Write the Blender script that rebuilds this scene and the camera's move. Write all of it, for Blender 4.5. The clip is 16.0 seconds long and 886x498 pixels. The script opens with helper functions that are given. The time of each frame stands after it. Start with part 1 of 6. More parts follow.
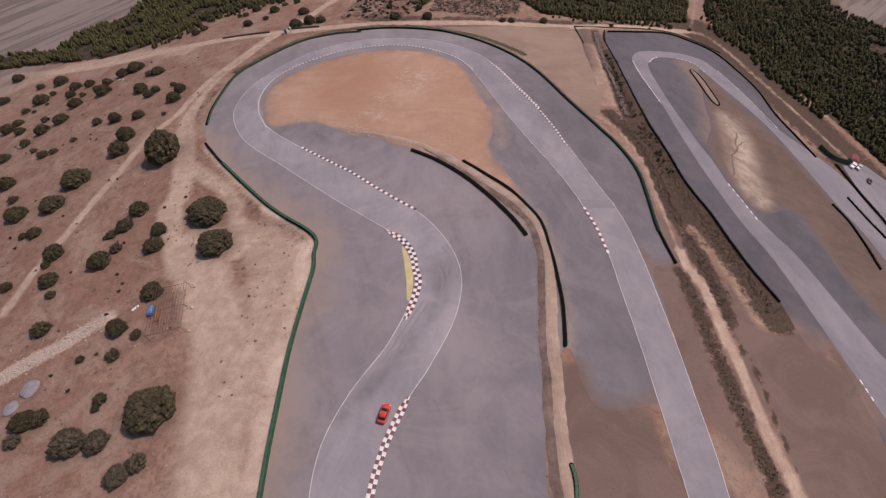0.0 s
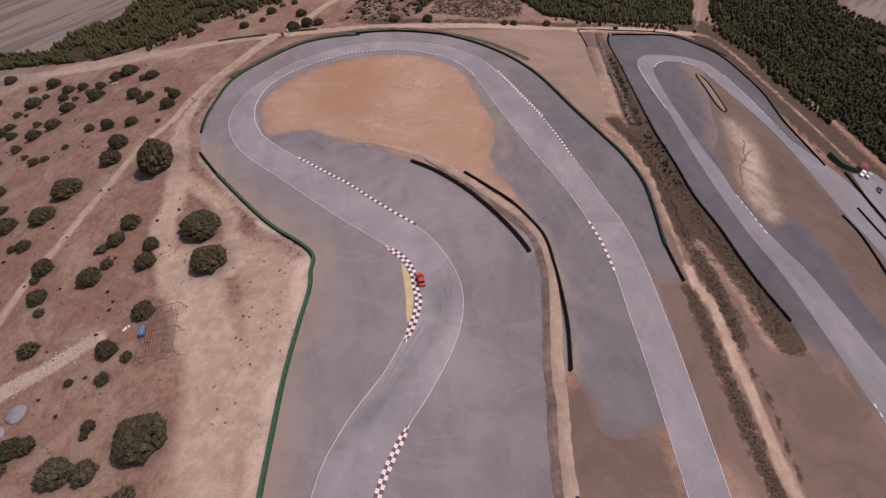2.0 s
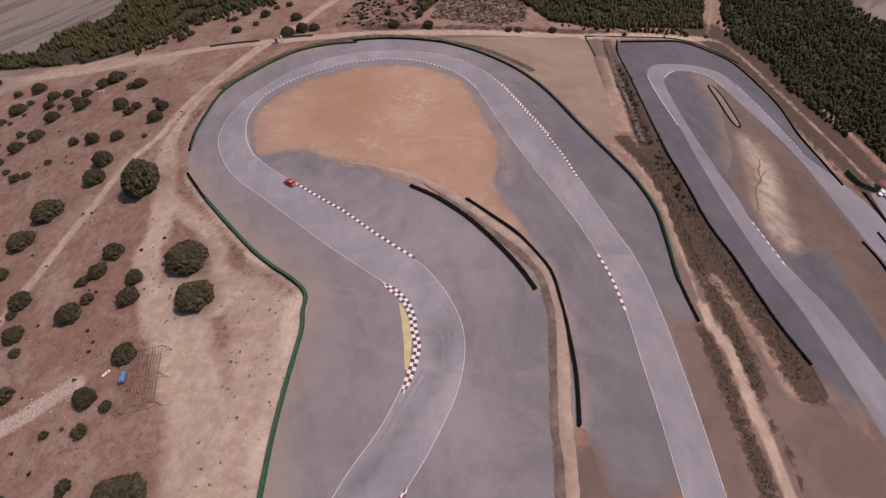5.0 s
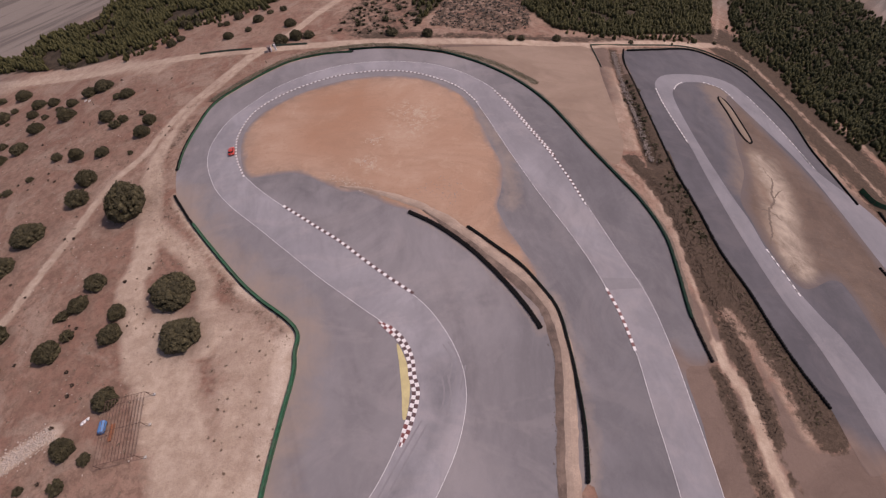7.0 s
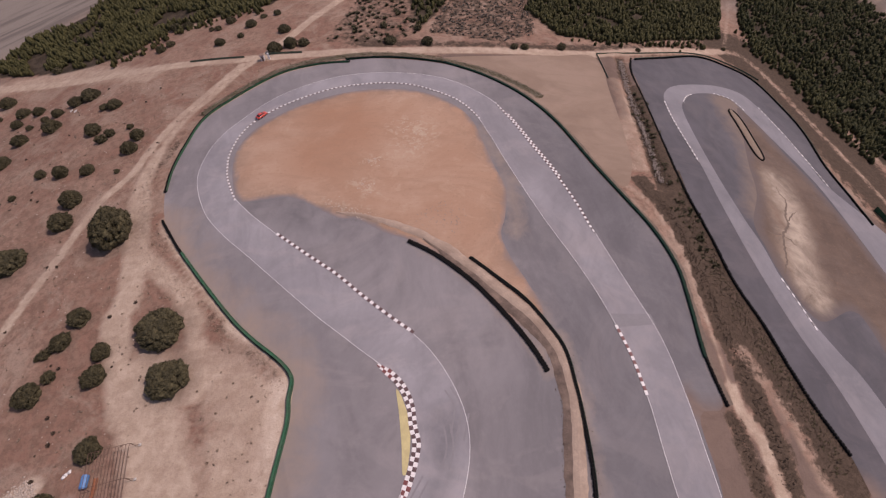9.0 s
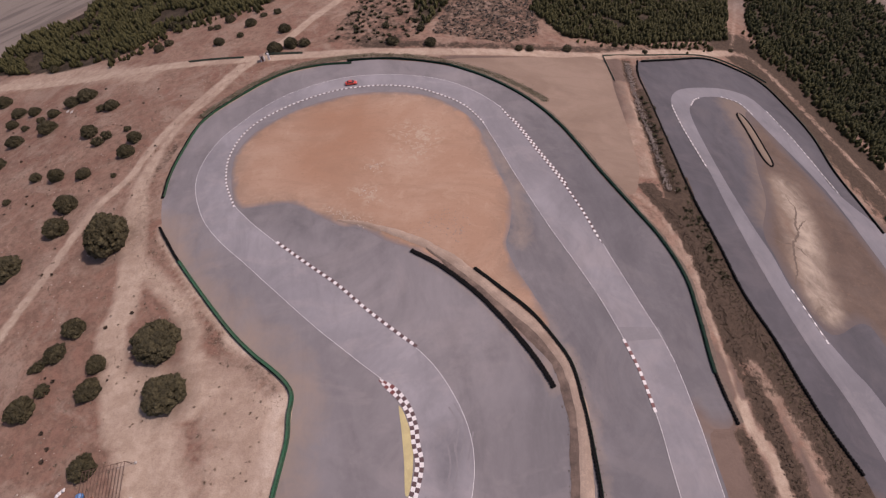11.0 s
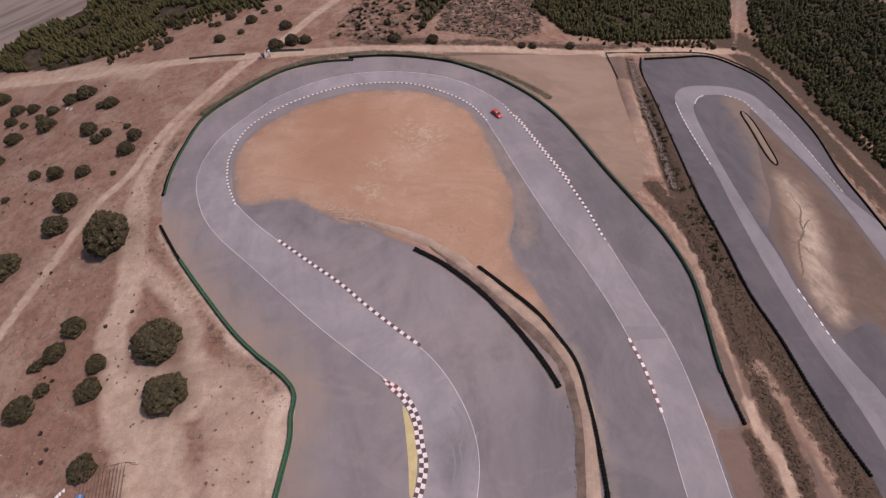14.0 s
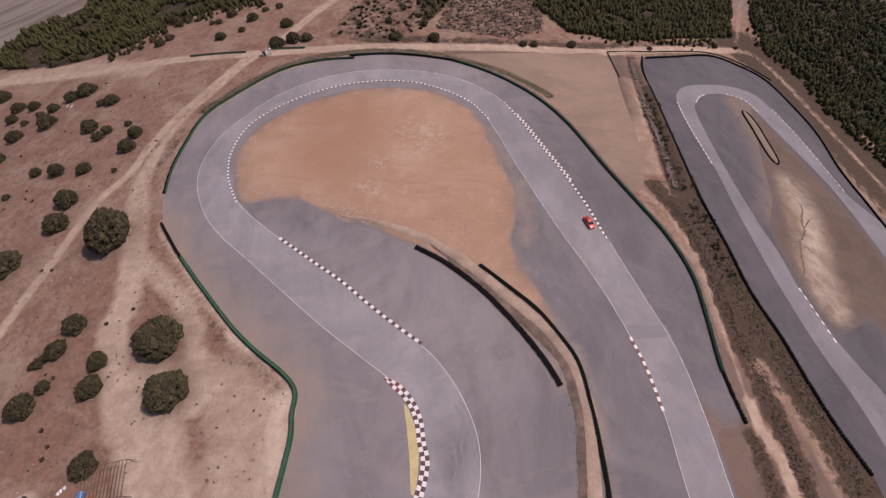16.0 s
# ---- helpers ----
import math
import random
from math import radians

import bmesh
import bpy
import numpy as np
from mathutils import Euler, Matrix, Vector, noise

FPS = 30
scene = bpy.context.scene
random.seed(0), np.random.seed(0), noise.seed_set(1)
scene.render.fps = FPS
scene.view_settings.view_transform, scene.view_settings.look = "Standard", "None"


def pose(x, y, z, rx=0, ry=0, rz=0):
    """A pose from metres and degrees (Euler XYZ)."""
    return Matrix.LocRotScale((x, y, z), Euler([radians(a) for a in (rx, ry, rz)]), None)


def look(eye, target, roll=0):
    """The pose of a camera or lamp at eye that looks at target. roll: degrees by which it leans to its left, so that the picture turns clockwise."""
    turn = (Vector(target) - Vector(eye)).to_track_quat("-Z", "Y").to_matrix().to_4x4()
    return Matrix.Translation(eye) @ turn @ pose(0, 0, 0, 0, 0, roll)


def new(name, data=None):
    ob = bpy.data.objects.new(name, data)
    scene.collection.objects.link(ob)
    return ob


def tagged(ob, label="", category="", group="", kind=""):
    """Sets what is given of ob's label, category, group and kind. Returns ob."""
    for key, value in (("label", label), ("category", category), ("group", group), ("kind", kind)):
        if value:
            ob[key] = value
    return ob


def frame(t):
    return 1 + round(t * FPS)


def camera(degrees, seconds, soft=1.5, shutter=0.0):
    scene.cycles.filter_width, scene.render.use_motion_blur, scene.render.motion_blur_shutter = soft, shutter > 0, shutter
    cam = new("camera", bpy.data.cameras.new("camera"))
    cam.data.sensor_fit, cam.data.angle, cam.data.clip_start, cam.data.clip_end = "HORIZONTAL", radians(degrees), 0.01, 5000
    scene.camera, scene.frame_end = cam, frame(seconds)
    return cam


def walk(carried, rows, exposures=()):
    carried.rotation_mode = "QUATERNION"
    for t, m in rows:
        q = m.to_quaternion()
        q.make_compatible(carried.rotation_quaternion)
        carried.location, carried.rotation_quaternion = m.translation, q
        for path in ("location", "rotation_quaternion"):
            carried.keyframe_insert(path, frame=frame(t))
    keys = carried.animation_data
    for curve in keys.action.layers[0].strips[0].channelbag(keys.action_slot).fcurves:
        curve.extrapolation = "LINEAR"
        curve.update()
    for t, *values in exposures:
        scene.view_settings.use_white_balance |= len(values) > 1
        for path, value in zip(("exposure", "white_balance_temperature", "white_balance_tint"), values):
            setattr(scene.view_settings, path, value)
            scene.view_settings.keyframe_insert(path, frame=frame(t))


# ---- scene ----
cam = camera(84.0, 16.0, soft=1.3)
PATH = [
    (0.0, (11.091, -134.634, 104.696), (11.029, -128.033, 97.184), 0.034),
    (0.5, (10.901, -132.769, 104.701), (10.84, -126.187, 97.173), -0.013),
    (1.0, (10.736, -131.028, 104.82), (10.68, -124.46, 97.279), -0.014),
    (1.5, (10.657, -129.116, 105.044), (10.601, -122.563, 97.491), 0.045),
    (2.0, (10.659, -127.141, 105.383), (10.604, -120.611, 97.81), 0.143),
    (2.5, (10.616, -124.944, 105.571), (10.554, -118.429, 97.985), 0.116),
    (3.0, (10.593, -122.762, 105.868), (10.529, -116.27, 98.262), 0.186),
    (3.5, (10.499, -120.303, 106.195), (10.434, -113.828, 98.574), 0.214),
    (4.0, (10.429, -117.715, 106.633), (10.367, -111.273, 98.984), 0.346),
    (6.5, (9.809, -102.018, 108.431), (9.784, -95.749, 100.64), 0.629),
    (7.0, (9.605, -98.415, 108.839), (9.592, -92.177, 101.023), 0.797),
    (7.5, (9.304, -94.571, 109.163), (9.309, -88.381, 101.309), 0.948),
    (8.0, (8.97, -90.697, 109.701), (8.987, -84.534, 101.825), 1.059),
    (8.5, (8.724, -87.445, 110.361), (8.75, -81.337, 102.444), 1.161),
    (9.0, (8.45, -84.889, 110.715), (8.48, -78.812, 102.774), 1.181),
    (11.5, (7.026, -79.221, 110.486), (7.063, -73.229, 102.48), 1.58),
    (12.0, (6.733, -78.939, 110.305), (6.772, -72.956, 102.292), 1.624),
    (12.5, (6.582, -78.975, 110.192), (6.618, -72.996, 102.177), 1.641),
    (13.0, (6.505, -79.082, 109.989), (6.543, -73.102, 101.974), 1.619),
    (13.5, (6.38, -79.122, 109.739), (6.426, -73.136, 101.728), 1.677),
    (14.0, (6.167, -79.137, 109.484), (6.217, -73.149, 101.475), 1.684),
    (14.5, (6.004, -79.189, 109.42), (6.058, -73.201, 101.411), 1.73),
    (15.0, (5.876, -79.217, 109.416), (5.927, -73.237, 101.401), 1.799),
    (15.5, (5.824, -79.221, 109.387), (5.876, -73.244, 101.37), 1.821),
    (16.0, (5.736, -79.287, 109.218), (5.791, -73.313, 101.199), 1.867),
]
walk(cam, [(t, look(eye, target, roll)) for t, eye, target, roll in PATH], exposures=[(0, 0.02, 6900, 27), (16, 0.02, 6900, 27)])

# ---- light ----
SUN_AZ, SUN_EL = radians(74), radians(60)  # azimuth from +y towards +x
world = bpy.data.worlds.new("sky")
scene.world = world
world.use_nodes = True
wn = world.node_tree
sky = wn.nodes.new("ShaderNodeTexSky")
sky.sky_type = "NISHITA"
sky.sun_disc = False
sky.sun_elevation, sky.sun_rotation = SUN_EL, SUN_AZ
sky.dust_density = 2.0
wn.links.new(sky.outputs[0], wn.nodes["Background"].inputs[0])
wn.nodes["Background"].inputs[1].default_value = 0.11
sun = new("sun", bpy.data.lights.new("sun", "SUN"))
sun.data.energy, sun.data.angle, sun.data.color = 3.2, radians(0.5), (1.0, 0.945, 0.88)
sun.matrix_world = look((math.sin(SUN_AZ) * math.cos(SUN_EL) * 300, math.cos(SUN_AZ) * math.cos(SUN_EL) * 300, math.sin(SUN_EL) * 300), (0, 0, 0))


# ---- the lie of the land ----
def ground_z(x, y):
    """Height of the broad rise on which the circuit lies."""
    r = np.maximum(np.hypot(x, y), 1e-6)
    reach, ease = 200.0, 80.0
    far = reach ** 2 * (1 + 2 * ease / reach * (1 - np.exp(-(np.maximum(r, reach) - reach) / ease))) / r ** 2
    return (-9.6135e-4 * x * x + 3.84e-5 * x * y - 2.9993e-4 * y * y) * np.where(r < reach, 1.0, far)


def gz(x, y):
    return float(ground_z(np.float64(x), np.float64(y)))


def tilt(x, y, heading=0.0, lift=0.0, s=1.0):
    """A pose on the ground at x, y, upright to the slope, its +y turned to heading (radians)."""
    n = Vector((-(gz(x + 0.5, y) - gz(x - 0.5, y)), -(gz(x, y + 0.5) - gz(x, y - 0.5)), 1)).normalized()
    f = Vector((-math.sin(heading), math.cos(heading), 0))
    f = (f - n * f.dot(n)).normalized()
    rgt = f.cross(n)
    m = Matrix((rgt, f, n)).transposed().to_4x4() @ Matrix.Scale(s, 4)
    m.translation = Vector((x, y, gz(x, y))) + n * lift
    return m


def spline(points, step=1.0, closed=False):
    """Evenly spaced places along a smooth line through a few control places (all columns are carried)."""
    p = np.array(points, float)
    n = len(p)
    idx = (lambda i: p[i % n]) if closed else (lambda i: p[min(max(i, 0), n - 1)])
    out = []
    for i in range(n if closed else n - 1):
        p0, p1, p2, p3 = idx(i - 1), idx(i), idx(i + 1), idx(i + 2)
        k = max(2, int(np.linalg.norm((p2 - p1)[:2]) / 0.5))
        for j in range(k):
            u = j / k
            out.append(0.5 * (2 * p1 + (p2 - p0) * u + (2 * p0 - 5 * p1 + 4 * p2 - p3) * u * u + (3 * p1 - p0 - 3 * p2 + p3) * u ** 3))
    out.append(p[0] if closed else p[-1])
    out = np.array(out)
    d = np.r_[0, np.cumsum(np.linalg.norm(np.diff(out[:, :2], axis=0), axis=1))]
    s = np.linspace(0, d[-1], max(2, int(round(d[-1] / step)) + 1))
    out = np.stack([np.interp(s, d, out[:, c]) for c in range(out.shape[1])], 1)
    return out[:-1] if closed else out


def sides(line):
    """Unit normals (to the left) of a line of places."""
    t = np.gradient(line[:, :2], axis=0)
    t /= np.maximum(np.linalg.norm(t, axis=1), 1e-9)[:, None]
    return np.stack([-t[:, 1], t[:, 0]], 1)


def headings(line):
    t = np.gradient(line[:, :2], axis=0)
    return np.arctan2(-t[:, 0], t[:, 1])


def away(px, py, line, chunk=4000):
    """Distance of many places from a line of places."""
    out = np.full(len(px), 1e9)
    x0, y0 = line[:, :2].min(0) - 60
    x1, y1 = line[:, :2].max(0) + 60
    near = np.where((px > x0) & (px < x1) & (py > y0) & (py < y1))[0]
    for i in range(0, len(near), chunk):
        k = near[i:i + chunk]
        out[k] = np.sqrt(((px[k, None] - line[None, :, 0]) ** 2 + (py[k, None] - line[None, :, 1]) ** 2).min(1))
    return out


def inside(px, py, ring):
    """Which places lie within a closed ring."""
    hit = np.zeros(len(px), bool)
    a = np.array(ring)
    b = np.roll(a, -1, 0)
    for (ax, ay), (bx, by) in zip(a[:, :2], b[:, :2]):
        if ay != by:
            hit ^= ((ay > py) != (by > py)) & (px < (bx - ax) * (py - ay) / (by - ay) + ax)
    return hit


# ---- the plan ----
TRACK = [
    (-10.5, -168), (-10.6, -140), (-10.6, -115.1), (-9.8, -99.9), (-5.5, -88.1), (2.3, -75.1), (8, -61.2), (8.9, -48.6), (2.2, -35.2), (-9.4, -25.5),
    (-19.4, -17.7), (-31.2, -8.1), (-43, 1.4), (-54.5, 11.3), (-62.6, 21), (-68.5, 34.9), (-68.4, 49.9), (-63.4, 61.5), (-53.6, 73), (-40.7, 81),
    (-28.8, 85.1), (-13.7, 86.4), (1.2, 83.9), (12.5, 78.4), (23.3, 67.9), (29.7, 54.2), (34.4, 42.4), (40.3, 28.4), (45.9, 14.3), (51.6, 0.3),
    (56.2, -11.5), (61, -25.9), (63.5, -40.9), (64.4, -53.5), (65.5, -68.6), (66.2, -83.8), (66.8, -96.4), (66.8, -111.6), (64.6, -136), (64.2, -168),
]
TRACK_W = [
    10.5, 10.5, 11, 12.6, 12.4, 12.1, 12.7, 12, 11.2, 11.6, 12, 11.5, 10.4, 10.3, 9.9, 9.7, 7.7, 5.6, 6.9, 7.7, 7.8, 7.5, 8.7, 9.8, 10.7, 11.6, 12.5,
    13.5, 12.9, 11.1, 10.3, 10.6, 10.2, 10.3, 10.1, 9.9, 9.8, 9.1, 9.5, 9.5,
]
RUNOFF = [
    (-25.5, -168), (-26.2, -107.3), (-26.5, -98.3), (-26.8, -86), (-26.8, -73.3), (-26.2, -58.7), (-25.5, -45.4), (-26.4, -38.8), (-29.6, -35.1),
    (-36.8, -29.9), (-44.9, -23.2), (-58, -9.6), (-68.6, 2.1), (-76.7, 12.7), (-81.7, 25.2), (-83.3, 35.6), (-83.5, 49.2), (-81.6, 64.5), (-72.5, 77.5),
    (-58.3, 91.9), (-43.4, 97.7), (-27.8, 101.4), (-9.4, 100.5), (8.8, 96.8), (24.1, 88.9), (38.4, 76.8), (48.9, 61.2), (59, 39.1), (66.9, 23.9),
    (73, 12.4), (76.9, -1.2), (76.8, -13.7), (76.2, -26.6), (77.5, -41.7), (70.5, -44.8), (70.7, -59.7), (68.4, -75.4), (63.2, -83.8), (51.7, -87.4),
    (46, -86.5), (43.6, -81), (41.5, -71.6), (36.1, -81.7), (32.4, -106.2), (32.5, -168),
]
INFIELD = [
    (-55.4, 20), (-60.3, 30.5), (-62.8, 42.7), (-60.9, 52.8), (-55, 61), (-46.3, 68.2), (-32.8, 75.1), (-16.4, 78.2), (0.5, 76.2), (13, 67.6),
    (19.1, 58.2), (21.8, 48.7), (25.2, 35.7), (28.5, 24.3), (27.4, 13.1), (25.8, 5.8), (28.3, -2.7), (32.1, -10.4), (35.5, -19.3), (31.4, -24.8),
    (25.4, -20.5), (16.6, -10.4), (7.7, -2.7), (-0.5, 2.7), (-8, 5.4), (-16.5, 10.5), (-23.1, 11.5), (-32.3, 17.1), (-39.8, 20.5), (-48.2, 19.5),
]
BERM_ROAD = [
    (-23.4, 13.7), (-10, 10.1), (3, 4.7), (13.8, -3.4), (23.8, -12.6), (31.8, -20.2), (37.8, -28.9), (39.7, -37.1), (40.1, -46.1), (37.7, -70),
    (37.4, -81.6), (36.6, -92.1), (36.7, -100.3), (36.8, -107.8), (36.5, -113.8), (36, -168),
]
TYRES_INNER = [
    (-0.5, 2.7), (7.7, -2.2), (16.6, -9.8), (23.5, -17.5), (29.9, -26.1), (33.4, -32), (35, -35.2),
]
TYRES_OUTER = [
    (16.8, -2.9), (24, -9.2), (30.9, -15.5), (35.9, -22.4), (39.8, -29.5), (41.2, -38.4), (41.9, -46.6), (42.3, -58.1), (41.8, -65.7), (41.2, -71.6),
]
BARRIER_EAST = [
    (8.8, 97.7), (24.2, 89.3), (38.4, 77.2), (49.1, 62.2), (59.2, 40.2), (67.1, 24.7), (73.1, 12.9), (77, -0.6), (77.1, -13.7), (76.5, -26.6),
    (76.9, -33.8), (78.1, -41.7),
]
BARRIER_NORTH = [
    (-81.6, 26.4), (-83.3, 36.9), (-83.3, 49.8), (-81.5, 65.5), (-72.8, 78.3), (-58.5, 92.8), (-43.5, 98.2), (-30.9, 98.9),
]
BARRIER_TOP = [
    (-32.3, 100.8), (-18.7, 101.9), (-4.9, 100.6), (8.8, 97.7),
]
BARRIER_WEST = [
    (-77.3, 13.2), (-68.9, 2.7), (-58.1, -9.3), (-45, -22.8), (-36.9, -29.6), (-29.7, -34.8), (-26.3, -38.8), (-26, -43.9), (-25.3, -49.4),
    (-26, -59.6), (-26.8, -73.6), (-26.7, -86.2), (-26.5, -98.6), (-26.1, -107.3), (-26.2, -114), (-25.8, -168),
]
KERB_ENTRY = [
    (-4.4, -113.2), (-4, -107.5), (-3.3, -102.8), (-1.7, -96.5), (0.2, -91.6), (2.7, -86.1),
]
KERB_APEX = [
    (-6.1, -35.5), (-2.2, -38.4), (0.4, -41.6), (2, -45.3), (2.7, -49.4), (3.7, -53.4), (3.1, -58), (1.9, -62.4), (1, -65.1),
]
YELLOW = [
    (-1.6, -41.1), (-0, -43.4), (1.9, -48.7), (2.3, -54.4), (1.8, -59.3), (1, -59.7), (0.4, -53.5), (-0.6, -46.7),
]
KERB_EXIT = [
    (-39.4, 5.3), (-28.7, -2.8), (-20.1, -9.1), (-12, -16.1), (-4.4, -22.1), (1.4, -26.3),
]
KERB_HAIRPIN = [
    (-56.6, 20.5), (-61.4, 29.3), (-63.6, 36), (-64.8, 42.9), (-63.9, 53.1), (-60.2, 61.3), (-52.7, 68.9), (-43.4, 75.1), (-33.6, 79.6), (-23.1, 81.8),
    (-14.6, 82.4), (-3.9, 81), (6.8, 76.1), (15, 70.2), (21.2, 60.9),
]
KERB_OUT = [
    (28, 70.8), (33.7, 60), (39.6, 47), (45.4, 34.7), (50.6, 21.6), (54.4, 9),
]
KERB_STRAIGHT = [
    (54.5, -22.5), (56.7, -30.1), (58.3, -39.8),
]
TINT = [
    (53.7, -18.6), (64.8, -17.8), (65.5, -20.9), (54.6, -22.6),
]
EAST_RUNOFF = [
    (92, 117.7), (89.4, 104.4), (89.5, 81.3), (89.7, 55.7), (90.5, 32.3), (93, 11.7), (94.5, -3.7), (98.4, -17.8), (100.8, -29.9), (103.8, -41.1),
    (107.5, -51.1), (108.7, -61.3), (110.5, -67.1), (118, -66.1), (118.1, -83.5), (120.8, -101.4), (153.7, -69.7), (191.7, -21.9), (184, -4.7),
    (168.4, 34.9), (167.3, 48), (164.6, 66), (167.1, 89.7), (164.8, 107.7), (159, 127.2), (146.7, 135.4), (131.2, 136.1), (109.6, 125.3),
]
EAST_TRACK_A = [
    (125.5, -92.3), (121.5, -80.2), (114.9, -42.4), (112.3, -31.2), (108.8, -20.5), (106, -6.9), (103.7, 9.6), (102, 30), (101.1, 50.2), (98.4, 72.1),
    (98.4, 85.1), (100.8, 93.5), (106.7, 100.3), (118.1, 106), (132.5, 110.3), (143.7, 108.9), (148.8, 99.7), (153.3, 81.6), (156.3, 64.4),
    (158.4, 51.8), (176.3, 27.4), (178.4, 5.1), (180, -22.9),
]
EAST_TRACK_B = [
    (139, -73.5), (132.7, -62.6), (123.9, -32.3), (119.8, -24.2), (115.5, -14.6), (111.8, -0.7), (110.7, 11.9), (108.3, 25.2), (106, 45.6),
    (104.9, 67.1), (105.3, 81.5), (107.6, 88.9), (112.9, 95.7), (119.7, 99.6), (127.5, 101.8), (134.5, 100.4), (137.8, 93.4), (141.9, 81.6),
    (145.3, 72), (149.7, 60.1), (153.8, 44.4), (158.9, 4.4), (162.2, -10.3), (164, -36.2),
]
EAST_SAND = [
    (135.5, 94.5), (140.2, 89.5), (144.3, 70.3), (149.4, 55), (153.4, 39.5), (157, 18.8), (163.5, -42.5), (145.9, -64.1), (141.3, -50.9),
    (137.4, -35.8), (135.8, -12.4), (131.6, -8.4), (117.7, -13.7), (112.5, 0.8), (111.6, 11.6), (111.7, 22.2), (119.5, 37.8), (123, 53.1),
    (128.2, 70.9),
]
ISLAND = [
    (130.4, 91.2), (131.2, 82.1), (131, 69.1), (131, 58.5),
]
PALE_PATCH = [
    (132.1, 46.7), (129.2, 29.7), (124.6, 14.5), (120.7, -0.9), (119.6, -10.5),
]
TYRES_EAST = [
    (92, 117.7), (89.1, 104.3), (89.2, 81.2), (89.5, 55.6), (90.3, 32.3), (92.8, 11.7), (94.3, -3.8), (98.2, -17.8), (100.6, -29.9), (103.6, -41.2),
    (107.5, -51.1),
]
WALL_EAST = [
    (93.8, 118.4), (109.8, 125.9), (131.5, 136.8), (146.7, 135.4), (159.3, 127.9), (165.1, 108.3), (167.4, 90.2), (165.2, 66.9), (167.3, 48),
    (168.9, 35.5),
]
EAST_TYRES_IN = [
    (156.6, 1.5), (158.7, -6.4), (158.5, -17.9), (157.3, -29),
]
EAST_KERB_A = [
    (98.6, 85.9), (98.6, 72.5), (100.9, 49.9),
]
EAST_KERB_B = [
    (127.1, 102.1), (134.8, 100.9), (138.3, 94.4),
]
EAST_KERB_C = [
    (148.8, 99.7), (153.3, 81.6), (156.3, 64.4), (158.4, 51.8),
]
EAST_KERB_D = [
    (111.8, -0.7), (113.7, -8.8), (115.4, -16.5),
]
EAST_KERB_E = [
    (108.1, 89.5), (110.6, 93.6), (113.7, 96.4),
]
EAST_KERB_F = [
    (120.9, -74.2), (121.7, -79.9),
]
WAY_WEST = [
    (-115.4, -56.9), (-114.9, -44.3), (-112.8, -31.2), (-110.8, -16.0), (-107.9, 2.7), (-105.2, 24.3), (-99.0, 38.0), (-97.5, 49.5), (-93.8, 66),
    (-86.5, 84), (-78, 104),
]
WAY_FENCE = [
    (-64.9, -46.9), (-72.1, -33.4), (-77.9, -21.3), (-77.1, -15.5), (-81.3, -0.2), (-87.9, 18.1), (-92.0, 32.0), (-92.5, 46.9), (-90.2, 65.4),
    (-83.5, 82.2), (-77.1, 98.6), (-72.5, 107.0),
]
WAY_BRANCH = [
    (-81.7, 1.8), (-71.6, -5.6), (-62.9, -13.2), (-55.7, -22.6), (-50.6, -32.8), (-49.5, -41.8),
]
BANK_WEST = [
    (-43.6, -25.3), (-32.3, -35.0), (-28.3, -42.8), (-28.1, -53.7), (-28.1, -70.9), (-28.6, -88.1), (-27.4, -106.8), (-28, -130),
]
BLEACH_NW = [
    (-247.6, 120.1), (-233.8, 131.0), (-205.9, 135.4), (-169.2, 130.2), (-124.1, 109.3),
]
MOTTLE = [
    (-48.0, -34.0), (-39.9, -39.0), (-34.9, -53.5), (-33.8, -70.8), (-33.0, -85.4),
]
YARD_DARK = [
    (-50.4, -25.5), (-43.9, -29.7), (-38.0, -32.4), (-31.0, -37.3),
]
YARD = [
    (-63.7, -37.2), (-53.9, -56.2), (-45.6, -70.4), (-41.8, -85.2), (-39.2, -97.8), (-37.7, -106.7), (-37, -120),
]
WAY_NORTH = [
    (-284, 128.8), (-255.9, 139.2), (-186.5, 127.9), (-148.3, 119.1), (-116.5, 114.6), (-88, 110.4), (-69.7, 108.4), (-38.1, 107.8), (8.7, 108.7),
    (56.8, 113.2), (75.1, 116.9), (99.2, 127.8), (134.4, 144), (158.4, 154.7), (168, 146), (174.2, 124.7), (178.6, 103.3), (182.9, 84.2), (188.5, 61.7),
    (193, 39.6),
]
ROAD_FAR = [
    (-70.7, 107.6), (-61.6, 126.3), (-54.8, 143.8), (-46.7, 160.4), (-37.7, 177.1),
]
WAY_FOREST = [
    (153.8, 154.7), (167.2, 185.5), (181.7, 222.3), (190.7, 245.5),
]
WAY_DITCH = [
    (63.6, 38.5), (68.7, 31.5), (75.9, 22.9), (80, 9.3), (80.8, -6.2), (80.9, -19.9), (81.2, -34), (81.8, -42.1), (84.2, -47.9), (85.2, -57.3),
    (85.2, -66.0), (86.1, -73.9), (86.5, -84.1), (86.9, -93.3), (87.8, -100.4), (88.3, -103.8), (90, -168),
]
DITCH = [
    (86.2, 114.7), (83.7, 90.6), (83.3, 71.6), (83, 53.6), (82.4, 35.1),
]
BRUSH = [
    (87.8, 87.8), (86.5, 55.9), (86.6, 35.9), (88.2, 16.8), (89.7, 0.4), (92.2, -13.9), (96.6, -28), (99.9, -40.7), (102.9, -55.9),
]
